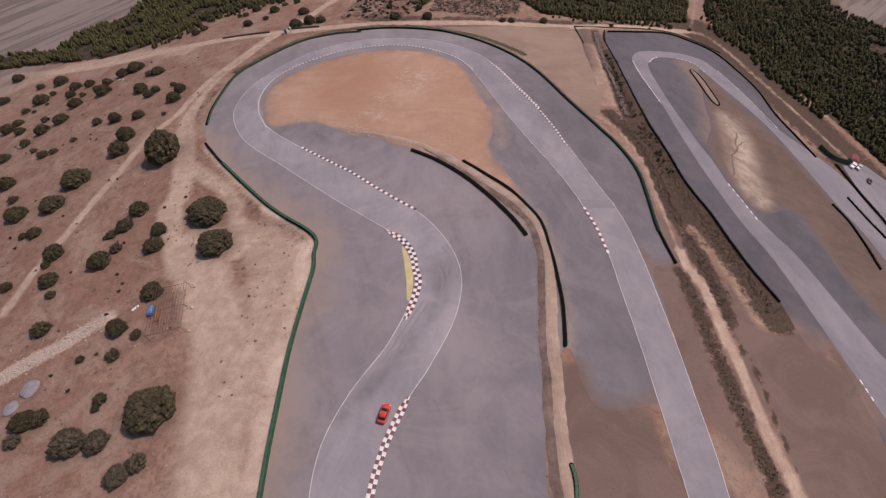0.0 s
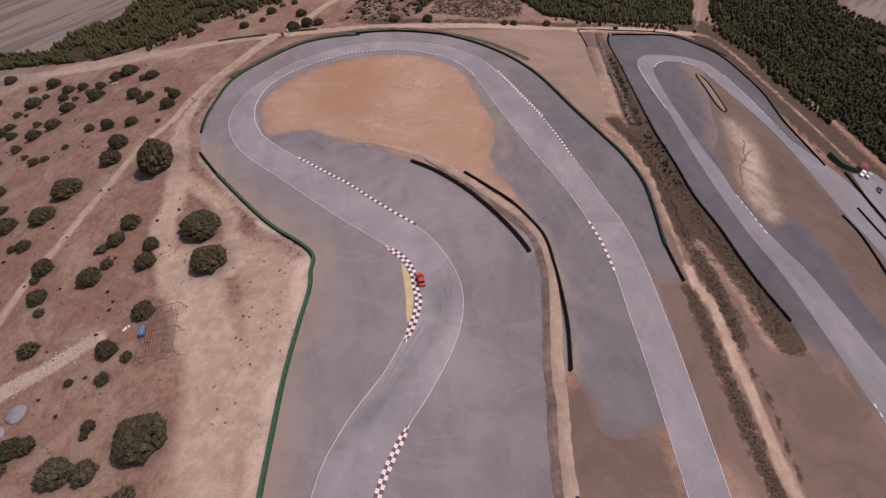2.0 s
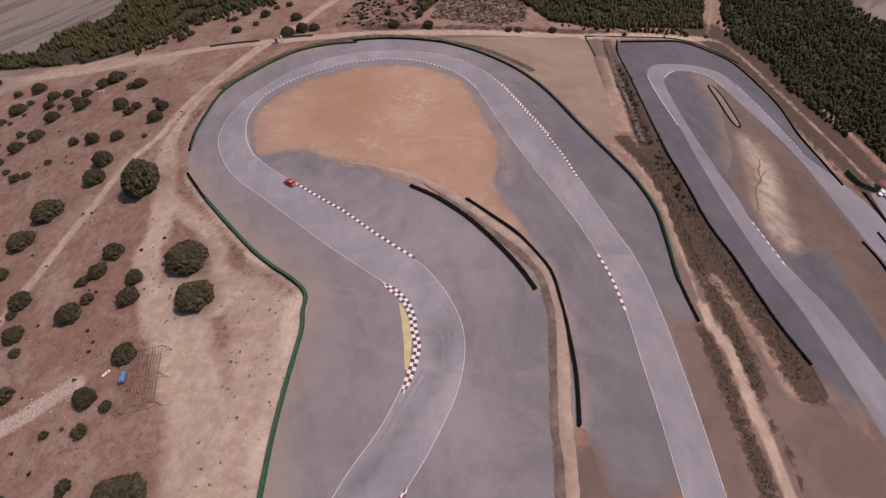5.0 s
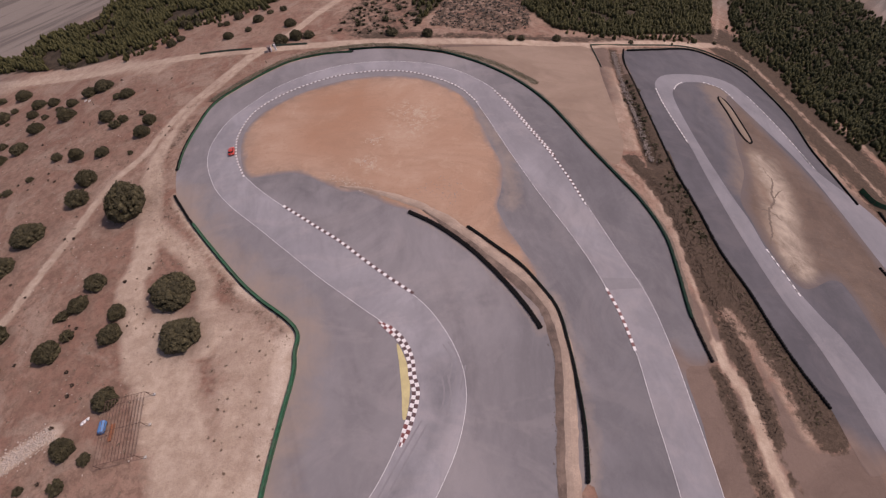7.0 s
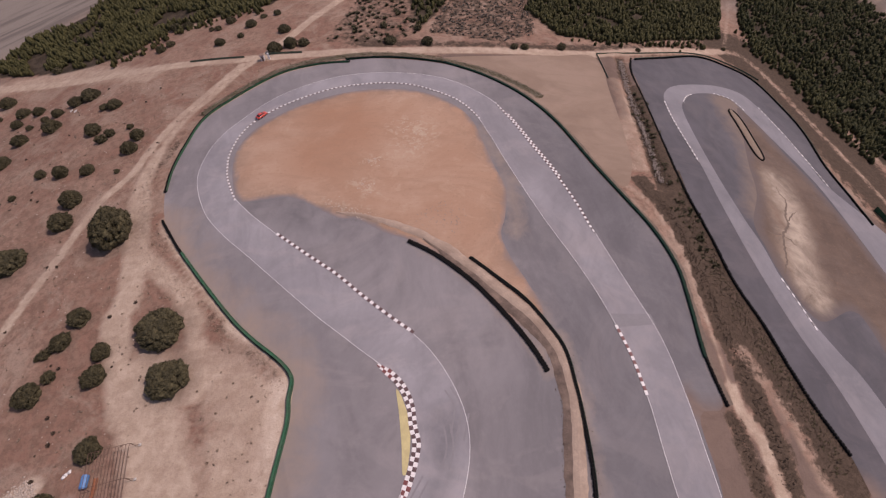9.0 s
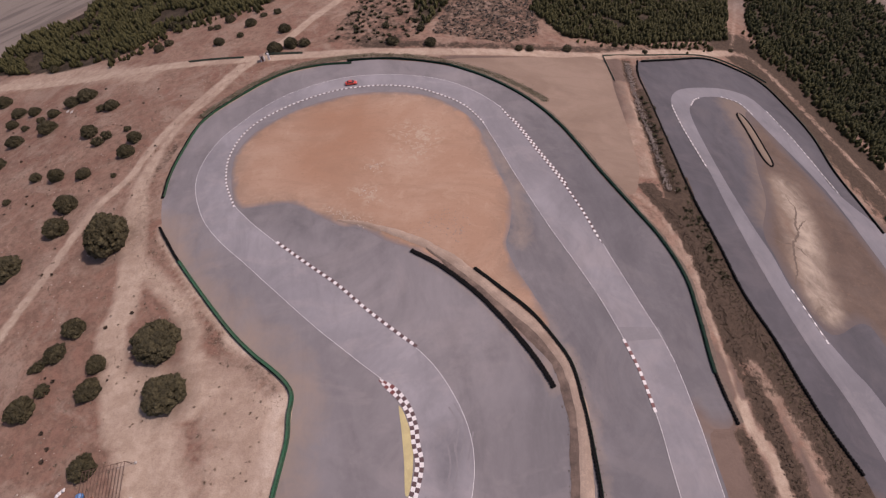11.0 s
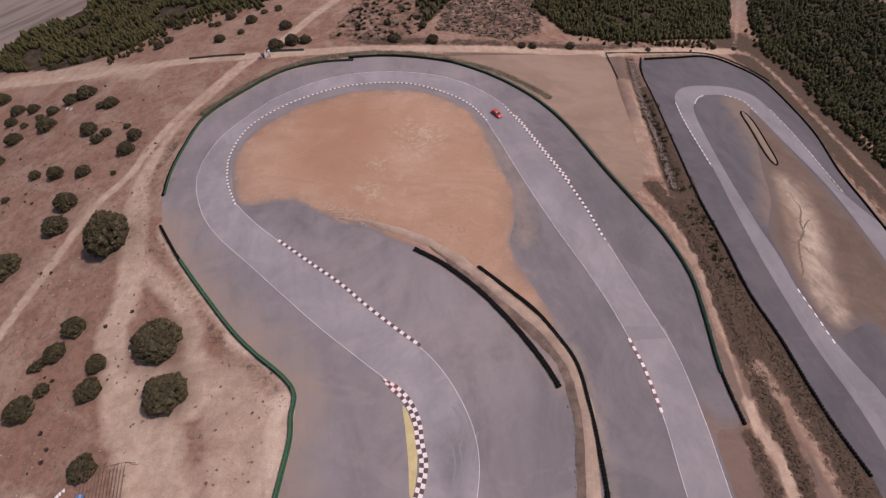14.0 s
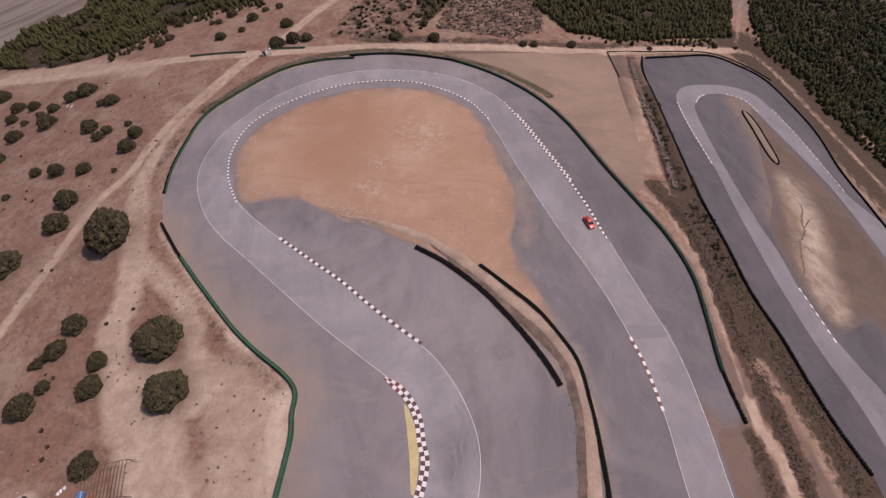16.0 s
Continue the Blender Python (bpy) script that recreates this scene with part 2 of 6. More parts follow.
BRUSH_B = [
    (75.1, 33.8), (81.5, 18), (83.4, 3.4), (84.4, -11.3), (85.6, -24.4), (86.8, -32.6), (87.4, -41.3), (88.2, -51.3), (87.6, -59.7),
]
BRUSH_C = [
    (79.3, -44.5), (80.2, -59.6), (80.7, -69.7), (81.5, -81.7), (82.1, -91.1), (83.3, -98.4), (83.5, -104.1), (85, -130),
]
BRUSH_D = [
    (87.6, -59.7), (87.7, -65.7), (90.3, -75.0), (89.8, -86.5), (89.4, -95.6), (88.9, -103.8),
]
GREEN_BAND = [
    (-83.3, 69.3), (-72, 83.2), (-59.1, 95.5), (-44.1, 101.9), (-23.6, 104.9), (-2.7, 102.9), (15.5, 97.3), (30.8, 89.8), (45.9, 77.3),
]
SCRUB_EDGE = [
    (-87.8, 52), (-90.3, 33.9), (-84, 13.8), (-76.3, 0.7), (-59.4, -14.8), (-45.5, -26.2), (-33.4, -36.2), (-30.9, -42.7),
]
FOREST_W = [
    (-292.5, 142.1), (-263.7, 150), (-225, 146), (-187.2, 138.5), (-168, 139), (-156, 140), (-147.6, 142.7), (-140, 151), (-133, 160.5),
    (-120, 162.5), (-99.6, 165.5), (-82.3, 168.5), (-73.7, 180.4), (-197.1, 224.8), (-206, 199), (-214.2, 191.7), (-228.4, 184.6), (-237, 163),
    (-277.7, 166.9), (-301.1, 155.8),
]
FOREST_N = [
    (49.1, 152.6), (59.7, 131.4), (86.1, 130.2), (155.1, 167), (187.6, 251.4), (51.4, 197.9),
]
FOREST_M = [
    (-9.2, 157), (-3.8, 127.8), (2.1, 138.6), (8.5, 157.9), (8.4, 187.9), (-10.7, 187),
]
FOREST_E = [
    (197.6, 254.8), (176, 188.2), (177, 167.3), (189.5, 150.7), (192, 122.8), (204.8, 103.9), (219.2, 51.4), (221, 18.1), (266.2, 31.7), (325, 120.3),
    (318, 198), (304, 215.7), (294.8, 226.2), (288, 240.9), (275, 262), (253.5, 272.4),
]
SCRUB_N = [
    (-44.7, 118.1), (-39.1, 146.1), (-32.2, 180.3), (-8.9, 178.9), (-3.7, 123.9), (-15.2, 114.9),
]
SCRUB_M = [
    (1.2, 124.1), (5.8, 151.1), (17.2, 180.9), (56.8, 191.4), (48.9, 128.5), (32.9, 118.7),
]
ROCKS = [
    (-104.6, -79.4), (-97.8, -74.6), (-89.4, -69.4), (-83.9, -64.8), (-79.8, -61.9),
]
FENCE_TOP = [
    (-105.3, 114.1), (-91.3, 112.3), (-78.6, 110.4),
]
FENCE_TOP_B = [
    (-69.1, 110.7), (-52.7, 109.2),
]
FENCE_NE = [
    (75.6, 117.1), (98.5, 125.3), (132.6, 139.6), (150.9, 137.7), (163.1, 130.3),
]
FENCE_NE_B = [
    (75.6, 117.1), (76.6, 97),
]
TREES_A = [
    (-244.7, 132.9, 3.4), (-191.7, 140.8, 2.5), (-206.2, 117.1, 3.6), (-219.9, 116.9, 2.2), (-188.6, 103.5, 3.2), (-177.6, 100.4, 2.5),
    (-161.8, 92.4, 2.5), (-203.8, 104.1, 1.8), (-156.6, 79.8, 3.5), (-167.9, 90.8, 1.8), (-148.8, 100.9, 3.8), (-155.1, 98.3, 3.2),
    (-129.5, 86.7, 2.9), (-134.6, 86.8, 1.9), (-185.4, 93.4, 2.6), (-207.5, 98.4, 3.9), (-170.3, 75.6, 3.3), (-173.8, 86.9, 1.7), (-130.1, 69.0, 3.2),
    (-122.6, 61.4, 2.3), (-120.4, 64.7, 2.1), (-105.9, 51.8, 2.9), (-106.3, 59.7, 2.6), (-113.0, 67.3, 1.4), (-237.9, 107.9, 3.0),
    (-212.2, 90.2, 2.2),
]
TREES_B = [
    (-128.4, 133.9, 2.5), (-125.1, 138.4, 2.2), (-95.6, 128.0, 2.4), (-86.9, 132.7, 1.7), (-84.8, 143.8, 2.7), (-65.8, 132.8, 2.7),
    (-65.6, 113.9, 3.1), (-59.3, 116.8, 3.0), (-53.5, 117.0, 2.3), (-102.4, 146.1, 1.8), (-98.1, 152.6, 2.4), (-123.2, 158.2, 2.6),
    (-130.7, 159.0, 2.8), (-116.1, 157.0, 1.9), (-106.4, 146.8, 1.5), (-81.0, 152.6, 1.7), (-74.3, 154.2, 2.0), (-15.3, 115.5, 2.7),
    (0.9, 114.2, 2.4), (-3.9, 128.0, 1.9), (-145.5, 139.0, 1.4), (-140.4, 136.1, 1.2), (-155.7, 140.5, 1.8), (-157.5, 162.4, 2.3),
    (-19.5, 130.3, 1.7), (153.4, 155.1, 1.2), (98, 127.9, 1.3), (38.4, 113.9, 1.7), (43, 114.4, 1.9), (59.7, 117.9, 2),
]
TREES_C = [
    (-204.7, 86.9, 1.2), (-200.5, 92.6, 1.1), (-168.9, 60.5, 3.4), (-184.7, 69.0, 2.1), (-207.9, 77.3, 2.7), (-197.6, 65.4, 2.6), (-209.6, 71.6, 3.2),
    (-176.0, 54.8, 3.1), (-140.2, 45.7, 2.0), (-130.3, 44.0, 2.8), (-118.6, 42.8, 2.5), (-116.4, 27.2, 3.7), (-114.3, 16.8, 3.7), (-92.1, 9.6, 7.9),
    (-179.4, 46.0, 2.2), (-146.1, 35.0, 1.4), (-157.2, 28.4, 2.2), (-167.3, 35.9, 1.5), (-152.2, 29.1, 1.8), (-184.7, 37.3, 2.8), (-124.7, 2.2, 5.7),
    (-105.7, 40.1, 1.1), (-162.5, 11.0, 3.2), (-127.0, -10.6, 4.7), (-150.4, -1.5, 1.9), (-140.9, -12.4, 3.7),
]
TREES_D = [
    (-129.9, -24.6, 1.4), (-125.6, -24.3, 2.4), (-110.7, -35.8, 3.0), (-111.4, -40.0, 1.5), (-106.3, -46.9, 2.7), (-102.5, -52.4, 1.5),
    (-120.7, -47.2, 1.7), (-88.7, -20.3, 2.9), (-90.5, -27.6, 2.8), (-93.7, -30.6, 1.7), (-95.4, -31.5, 1.0), (-89.0, -37.0, 1.8),
    (-91.9, -41.8, 3.3), (-77.5, -30.8, 2.6), (-76.4, -37.5, 2.9), (-63.2, -25.8, 6.5), (-56.7, -38.9, 5.6), (-69.5, -54.9, 2.8), (-98.2, -64.4, 2.3),
    (-75.0, -66.0, 2.8), (-68.8, -68.1, 1.4), (-72.6, -73.8, 1.8), (-81.4, -74.3, 1.1), (-56.5, -88.6, 6.3), (-70.5, -85.4, 1.6), (-70.7, -87.5, 1.0),
    (-87.5, -89.9, 2.9), (-83.9, -89.2, 2.2),
]
TREES_GREY = [
    (-73.2, -95.6, 3.6), (-66.6, -95.5, 2.6), (-55.1, -100.1, 2.1), (-58.6, -102.7, 2.4), (-88.1, -94.4, 1.8),
]
CAR = [
    (0, -2.44, -89.9), (0.5, 0.72, -78.05), (1, 3.57, -67.56), (1.5, 5.09, -57.15), (2, 4.01, -46.95), (2.5, 0.08, -36.88), (3, -5.68, -27.23),
    (3.5, -13.04, -18.32), (4, -21.85, -10.04), (4.5, -31.02, -2.52), (5, -39.83, 4.43), (5.5, -48.13, 11.3), (6, -55.58, 17.96), (6.5, -60.99, 25.47),
    (7, -64.31, 33.39), (7.5, -65.57, 41.08), (8, -64.96, 48.92), (8.5, -62.63, 56.38), (9, -58.57, 63.58), (9.5, -52.98, 70.03), (10, -45.72, 75.76),
    (10.5, -37.49, 80.31), (11, -28.48, 83.63), (11.5, -18.91, 84.81), (12, -9.32, 84.1), (12.5, 0.3, 82.05), (13, 9.65, 77.93), (13.5, 17.82, 71.93),
    (14, 24.96, 64.06), (14.5, 31.48, 54.72), (15, 37.78, 43.17), (15.5, 43.71, 29.99), (16, 49.43, 14.53),
]
DARK_BAND = [
    (-51.2, 17.4), (-40.6, 16.3), (-29.6, 11.6), (-19.4, 8.4),
]
DARK_BAND_B = [
    (22.4, 53.2), (27.9, 35.4), (30.2, 21), (30, 8),
]
RUNOFF_END = [
    (62.9, -85.2), (51.5, -88.6), (45.1, -87.6), (42.7, -78.3),
]
PALE_A = [
    (-5.8, 54.4), (1.1, 51.6), (-3.3, 43.6),
]
RACING_LINE = [
    (9.7, -59.3), (9.4, -52.8), (7.7, -47),
]
RACING_LINE_B = [
    (-12.9, -91.4), (-7.3, -84.9), (1.3, -73.5), (9.7, -58.7), (11.2, -45.3),
]
EAST_DUST = [
    (133.2, 95.6), (133.9, 76.5), (131.6, 55.6), (121.6, 30.5),
]
EAST_DUST_B = [
    (106.8, -61.6), (110.3, -67.5), (119.2, -67.2), (120, -80.4),
]
EAST_DARK = [
    (126, -15.2), (131.4, -28.3), (134.6, -46.5),
]
SOUTH_TYRES = [
    (38.3, -99.7), (38.8, -102.4), (38.5, -105.9), (37.9, -109.8),
]
PIT_FENCE = [
    (176.7, 45.6), (179.4, 38.9), (188.6, 38.5),
]
PIT_AREA = [
    (184, 36.3), (203.4, 45.3), (210.1, 36.4), (208.9, 18.3), (185.6, -16.2), (179.6, -10.3), (179.1, 11.6),
]
PIT_WALL = [
    (179.6, 34.4), (179.8, 16.7), (180.8, 2.9), (181, -8.4),
]
PIT_WALL_B = [
    (168.8, 9.4), (170.5, -0.7), (172.9, -10.2),
]
RUNOFF_END_B = [
    (68.3, -40.5), (72.2, -44.5), (77.9, -43.6),
]
WAY_DITCH_B = [
    (87.8, -27.2), (91.5, -34.3), (94.1, -43.1), (96.3, -53.7), (97.3, -60.6),
]
SAND_FLAT = [
    (6.5, 101.5), (32, 106.2), (56.4, 110.7), (73.5, 114.5), (76.6, 94.8), (78.5, 75.7), (76.2, 58.3), (73.6, 41.6), (68, 30.2), (60.1, 43.1),
    (51.6, 62.2), (41.5, 76.6), (30.6, 87.3), (17.7, 95.8),
]
PALE_B = [
    (-27.2, 18.2), (-23.5, 15.9), (-17.4, 13.3), (-13.1, 12.0),
]
PALE_C = [
    (-18.8, 25.6), (-16.1, 24.9), (-13.6, 22.1),
]
PALE_D = [
    (-17.4, 36.3), (-12.0, 36.8),
]
DEEP = [
    (-34.8, 37.4), (-25.1, 46.9), (-18.7, 57.4), (-31.2, 62.5),
]
GRAVELLY = [
    (4.8, 15.7), (8.9, 11.6), (13.8, 8.3),
]
SOUTH_RIM = [
    (-47.6, 21.1), (-34.9, 18.3), (-23.9, 13.1), (-13.6, 8.8), (-3.7, 4.9), (4.3, 2.2),
]
CLEARINGS = [
    (294, 180, 6), (246, 182, 3.5), (300, 178, 6),
]
NORTH_EDGE = [
    (-29.3, 116.5), (-9.9, 113.4), (6.7, 111.6), (32.8, 113.6), (57.6, 116.8), (84.5, 123.8), (115.8, 136.4), (142.8, 151.3),
]
DITCH_SIDE = [
    (79.5, 95), (79, 72), (77.5, 55), (76, 42),
]
PINE_FRINGE = [
    (-156.4, 131.6), (-145.3, 134.5), (-136.6, 142.4), (-132.3, 153.8), (-117.6, 155.8), (-98.1, 160.8), (-83.0, 159.3),
]
PINE_FRINGE_N = [
    (47.1, 156.4), (53.1, 149.7), (63.1, 134.9), (74.5, 129.8), (92.4, 133.5), (118.1, 143.0), (142.8, 155.1),
]
FOREST_EDGE = [
    (169.9, 180.5), (169.9, 157.6), (183.2, 142.2), (185.5, 114.9), (192.4, 98.7), (199.7, 80.4), (212.4, 91.9), (209.2, 114.9), (199.4, 133.9),
    (195.1, 159.5), (181.6, 176.4),
]
RILL_A = [
    (130.3, 43.7), (129.8, 39.9), (130.8, 36.4), (126.7, 28.5), (125.8, 24), (121.1, 18.8), (117.9, 9.3), (113.9, 2),
]
RILL_B = [
    (114.9, 19.6), (117.8, 18.6), (121.1, 18.8),
]
RILL_C = [
    (132.4, 31.8), (127.8, 27.4), (125.7, 25.2),
]
RILL_D = [
    (124.6, 14.5), (123.5, 16.5), (121.6, 17.9),
]
VANS = [
    (189.8, 37.9), (193.5, 38.4), (193.5, 29.4),
]
HEAP_A = (-91.8, -81.2)
HEAP_B = (-94.2, -86)
HUT = (-69.1, 106.4)
BLUE = (-67.3, -61.3)
ORANGE = (-64.8, -62.4)
WHITE = (-72.9, -59.7)
RUBBISH = (-154, 92.7)
CANOPY = (193.9, 43.7)
SKIDS = [
    [(9.8, -41.2), (12, -45.3), (11.2, -50.9)],
    [(13.8, -46.2), (12.6, -52.2)],
    [(-12.9, -91.1), (-11.5, -87.8), (-9.4, -84.9)],
    [(-2.5, -77.9), (0.5, -72), (3.8, -65.7), (6.6, -60.6)],
    [(9.6, -49.3), (10.3, -53.9), (9.4, -58.2)],
]


# ---- materials ----
def nodes_of(name):
    m = bpy.data.materials.new(name)
    m.use_nodes = True
    nt = m.node_tree
    return m, nt, nt.nodes["Principled BSDF"]


def add(nt, kind, **values):
    n = nt.nodes.new(kind)
    for k, v in values.items():
        n.inputs[k.replace("_", " ")].default_value = v
    return n


def noise_at(nt, scale, detail=6.0, rough=0.6, stretch=(1, 1, 1), distortion=0.0, turn=0.0):
    co = nt.nodes.new("ShaderNodeTexCoord")
    mp = nt.nodes.new("ShaderNodeMapping")
    mp.vector_type = "TEXTURE"
    mp.inputs["Scale"].default_value = tuple(1 / c for c in stretch)
    mp.inputs["Rotation"].default_value = (0, 0, turn)
    n = add(nt, "ShaderNodeTexNoise", Scale=scale, Detail=detail, Roughness=rough, Distortion=distortion)
    nt.links.new(co.outputs["Object"], mp.inputs[0])
    nt.links.new(mp.outputs[0], n.inputs["Vector"])
    return n.outputs["Fac"]


def ramp(nt, fac, lo, hi):
    r = nt.nodes.new("ShaderNodeMapRange")
    r.inputs["From Min"].default_value, r.inputs["From Max"].default_value = lo, hi
    nt.links.new(fac, r.inputs["Value"])
    return r.outputs[0]


def blend(nt, fac, a, b, kind="MIX"):
    m = nt.nodes.new("ShaderNodeMix")
    m.data_type, m.blend_type = "RGBA", kind
    for sock, v in ((m.inputs[0], fac), (m.inputs[6], a), (m.inputs[7], b)):
        if isinstance(v, bpy.types.NodeSocket):
            nt.links.new(v, sock)
        elif isinstance(v, (int, float)):
            sock.default_value = v
        else:
            sock.default_value = (*v, 1)
    return m.outputs[2]


def maths(nt, op, a, b):
    m = nt.nodes.new("ShaderNodeMath")
    m.operation = op
    for sock, v in zip(m.inputs, (a, b)):
        if isinstance(v, bpy.types.NodeSocket):
            nt.links.new(v, sock)
        else:
            sock.default_value = v
    return m.outputs[0]


def attribute(nt, name):
    a = nt.nodes.new("ShaderNodeAttribute")
    a.attribute_name = name
    return a.outputs["Fac"]


def worn(nt, weight_, noise_, lo=0.3, hi=0.8, k=1.1):
    """A ragged but soft mask from a painted-on weight and a noise."""
    return ramp(nt, maths(nt, "ADD", weight_, maths(nt, "MULTIPLY", maths(nt, "MULTIPLY", maths(nt, "SUBTRACT", noise_, 0.5), k), ramp(nt, weight_, 0.0, 0.25))), lo, hi)


def bump(nt, shader, height, strength, distance):
    b = add(nt, "ShaderNodeBump", Strength=strength, Distance=distance)
    nt.links.new(height, b.inputs["Height"])
    nt.links.new(b.outputs[0], shader.inputs["Normal"])


def plain(name, colour, rough=0.6, metal=0.0, vary=0.25, scale=2.0, coat=0.0, dirt=None):
    m, nt, sh = nodes_of(name)
    dark = tuple(c * (1 - vary) for c in colour)
    light = tuple(min(1, c * (1 + vary)) for c in colour)
    col = blend(nt, ramp(nt, noise_at(nt, scale), 0.3, 0.7), dark, light)
    col = blend(nt, ramp(nt, noise_at(nt, scale * 9), 0.35, 0.7), col, dark, "MIX") if vary > 0.1 else col
    if dirt:
        col = blend(nt, ramp(nt, noise_at(nt, scale * 0.4), 0.45, 0.75), col, dirt)
    nt.links.new(col, sh.inputs["Base Color"])
    sh.inputs["Roughness"].default_value, sh.inputs["Metallic"].default_value = rough, metal
    sh.inputs["Coat Weight"].default_value = coat
    bump(nt, sh, noise_at(nt, scale * 12), 0.25, 0.02)
    return m


TAN = ((0.128, 0.089, 0.072), (0.16, 0.112, 0.09))


def asphalt(name, colour, light, dust, streaks=0.0):
    """Sun-bleached asphalt: worn patches, grain, dust where the attribute 'dust' says so, and dark rubber in 'rubber'."""
    m, nt, sh = nodes_of(name)
    col = blend(nt, ramp(nt, noise_at(nt, 0.03, 3, 0.5, distortion=0.4), 0.4, 0.62), colour, light)
    col = blend(nt, maths(nt, "MULTIPLY", ramp(nt, noise_at(nt, 0.12, 6, 0.65, (1, 0.35, 1)), 0.47, 0.65), 0.3), col, tuple(c * 0.75 for c in colour))
    col = blend(nt, maths(nt, "MULTIPLY", ramp(nt, noise_at(nt, 0.05, 8, 0.72, (1, 0.6, 1), 1.6), 0.45, 0.58), 0.34), col, tuple(c * 0.7 for c in colour))
    col = blend(nt, maths(nt, "MULTIPLY", ramp(nt, noise_at(nt, 0.045, 7, 0.7, (0.7, 1, 1), 2.0), 0.49, 0.62), 0.42), col, tuple((0.78 * c + 0.22 * d) * 1.12 for c, d in zip(light, dust)))
    col = blend(nt, maths(nt, "MULTIPLY", ramp(nt, noise_at(nt, 0.5, 8, 0.7), 0.5, 0.68), 0.14), col, tuple(min(1, c * 1.2) for c in light))
    col = blend(nt, maths(nt, "MULTIPLY", ramp(nt, noise_at(nt, 9, 4, 0.7), 0.35, 0.75), 0.3), col, tuple(c * 0.7 for c in colour))
    rub = maths(nt, "MULTIPLY", attribute(nt, "rubber"), ramp(nt, noise_at(nt, 0.14, 5, 0.6, distortion=0.3), 0.2, 0.75))
    col = blend(nt, rub, col, (0.055, 0.052, 0.056))
    # darker tone, by a weight that grows towards +x
    col = blend(nt, attribute(nt, "duller"), col, (0.69, 0.7, 0.725), "MULTIPLY")
    du = worn(nt, attribute(nt, "dust"), noise_at(nt, 0.11, 7, 0.7, distortion=0.4))
    col = blend(nt, du, col, dust)
    col = blend(nt, maths(nt, "MULTIPLY", ramp(nt, noise_at(nt, 0.035, 7, 0.68, (1.5, 0.5, 1), 0.8, -0.25), 0.45, 0.62), 0.3), col, (1.16, 1.15, 1.14), "MULTIPLY")
    col = blend(nt, maths(nt, "MULTIPLY", ramp(nt, noise_at(nt, 0.04, 7, 0.68, (2.2, 0.4, 1), 0.8, 0.3), 0.5, 0.66), 0.5), col, (0.8, 0.79, 0.8), "MULTIPLY")
    tan = blend(nt, ramp(nt, noise_at(nt, 0.06, 6, 0.65, distortion=1), 0.42, 0.58), *TAN)
    col = blend(nt, worn(nt, attribute(nt, "soil"), noise_at(nt, 0.09, 6, 0.65, distortion=0.6), 0.1, 0.95, 0.6), col, tan)
    nt.links.new(col, sh.inputs["Base Color"])
    sh.inputs["Roughness"].default_value = 0.85
    sh.inputs["Specular IOR Level"].default_value = 0.25
    bump(nt, sh, noise_at(nt, 14, 5, 0.8), 0.35, 0.02)
    return m


M_RUNOFF = asphalt("bleached_asphalt", (0.182, 0.165, 0.167), (0.222, 0.202, 0.204), (0.24, 0.187, 0.155))
M_EAST = asphalt("bleached_asphalt_east", (0.078, 0.072, 0.079), (0.1, 0.092, 0.1), (0.15, 0.114, 0.095))
M_EASTTRACK = asphalt("east_track_asphalt", (0.17, 0.16, 0.17), (0.206, 0.194, 0.205), (0.22, 0.175, 0.15))
M_TRACK = asphalt("track_asphalt", (0.222, 0.206, 0.215), (0.272, 0.254, 0.263), (0.33, 0.24, 0.18))


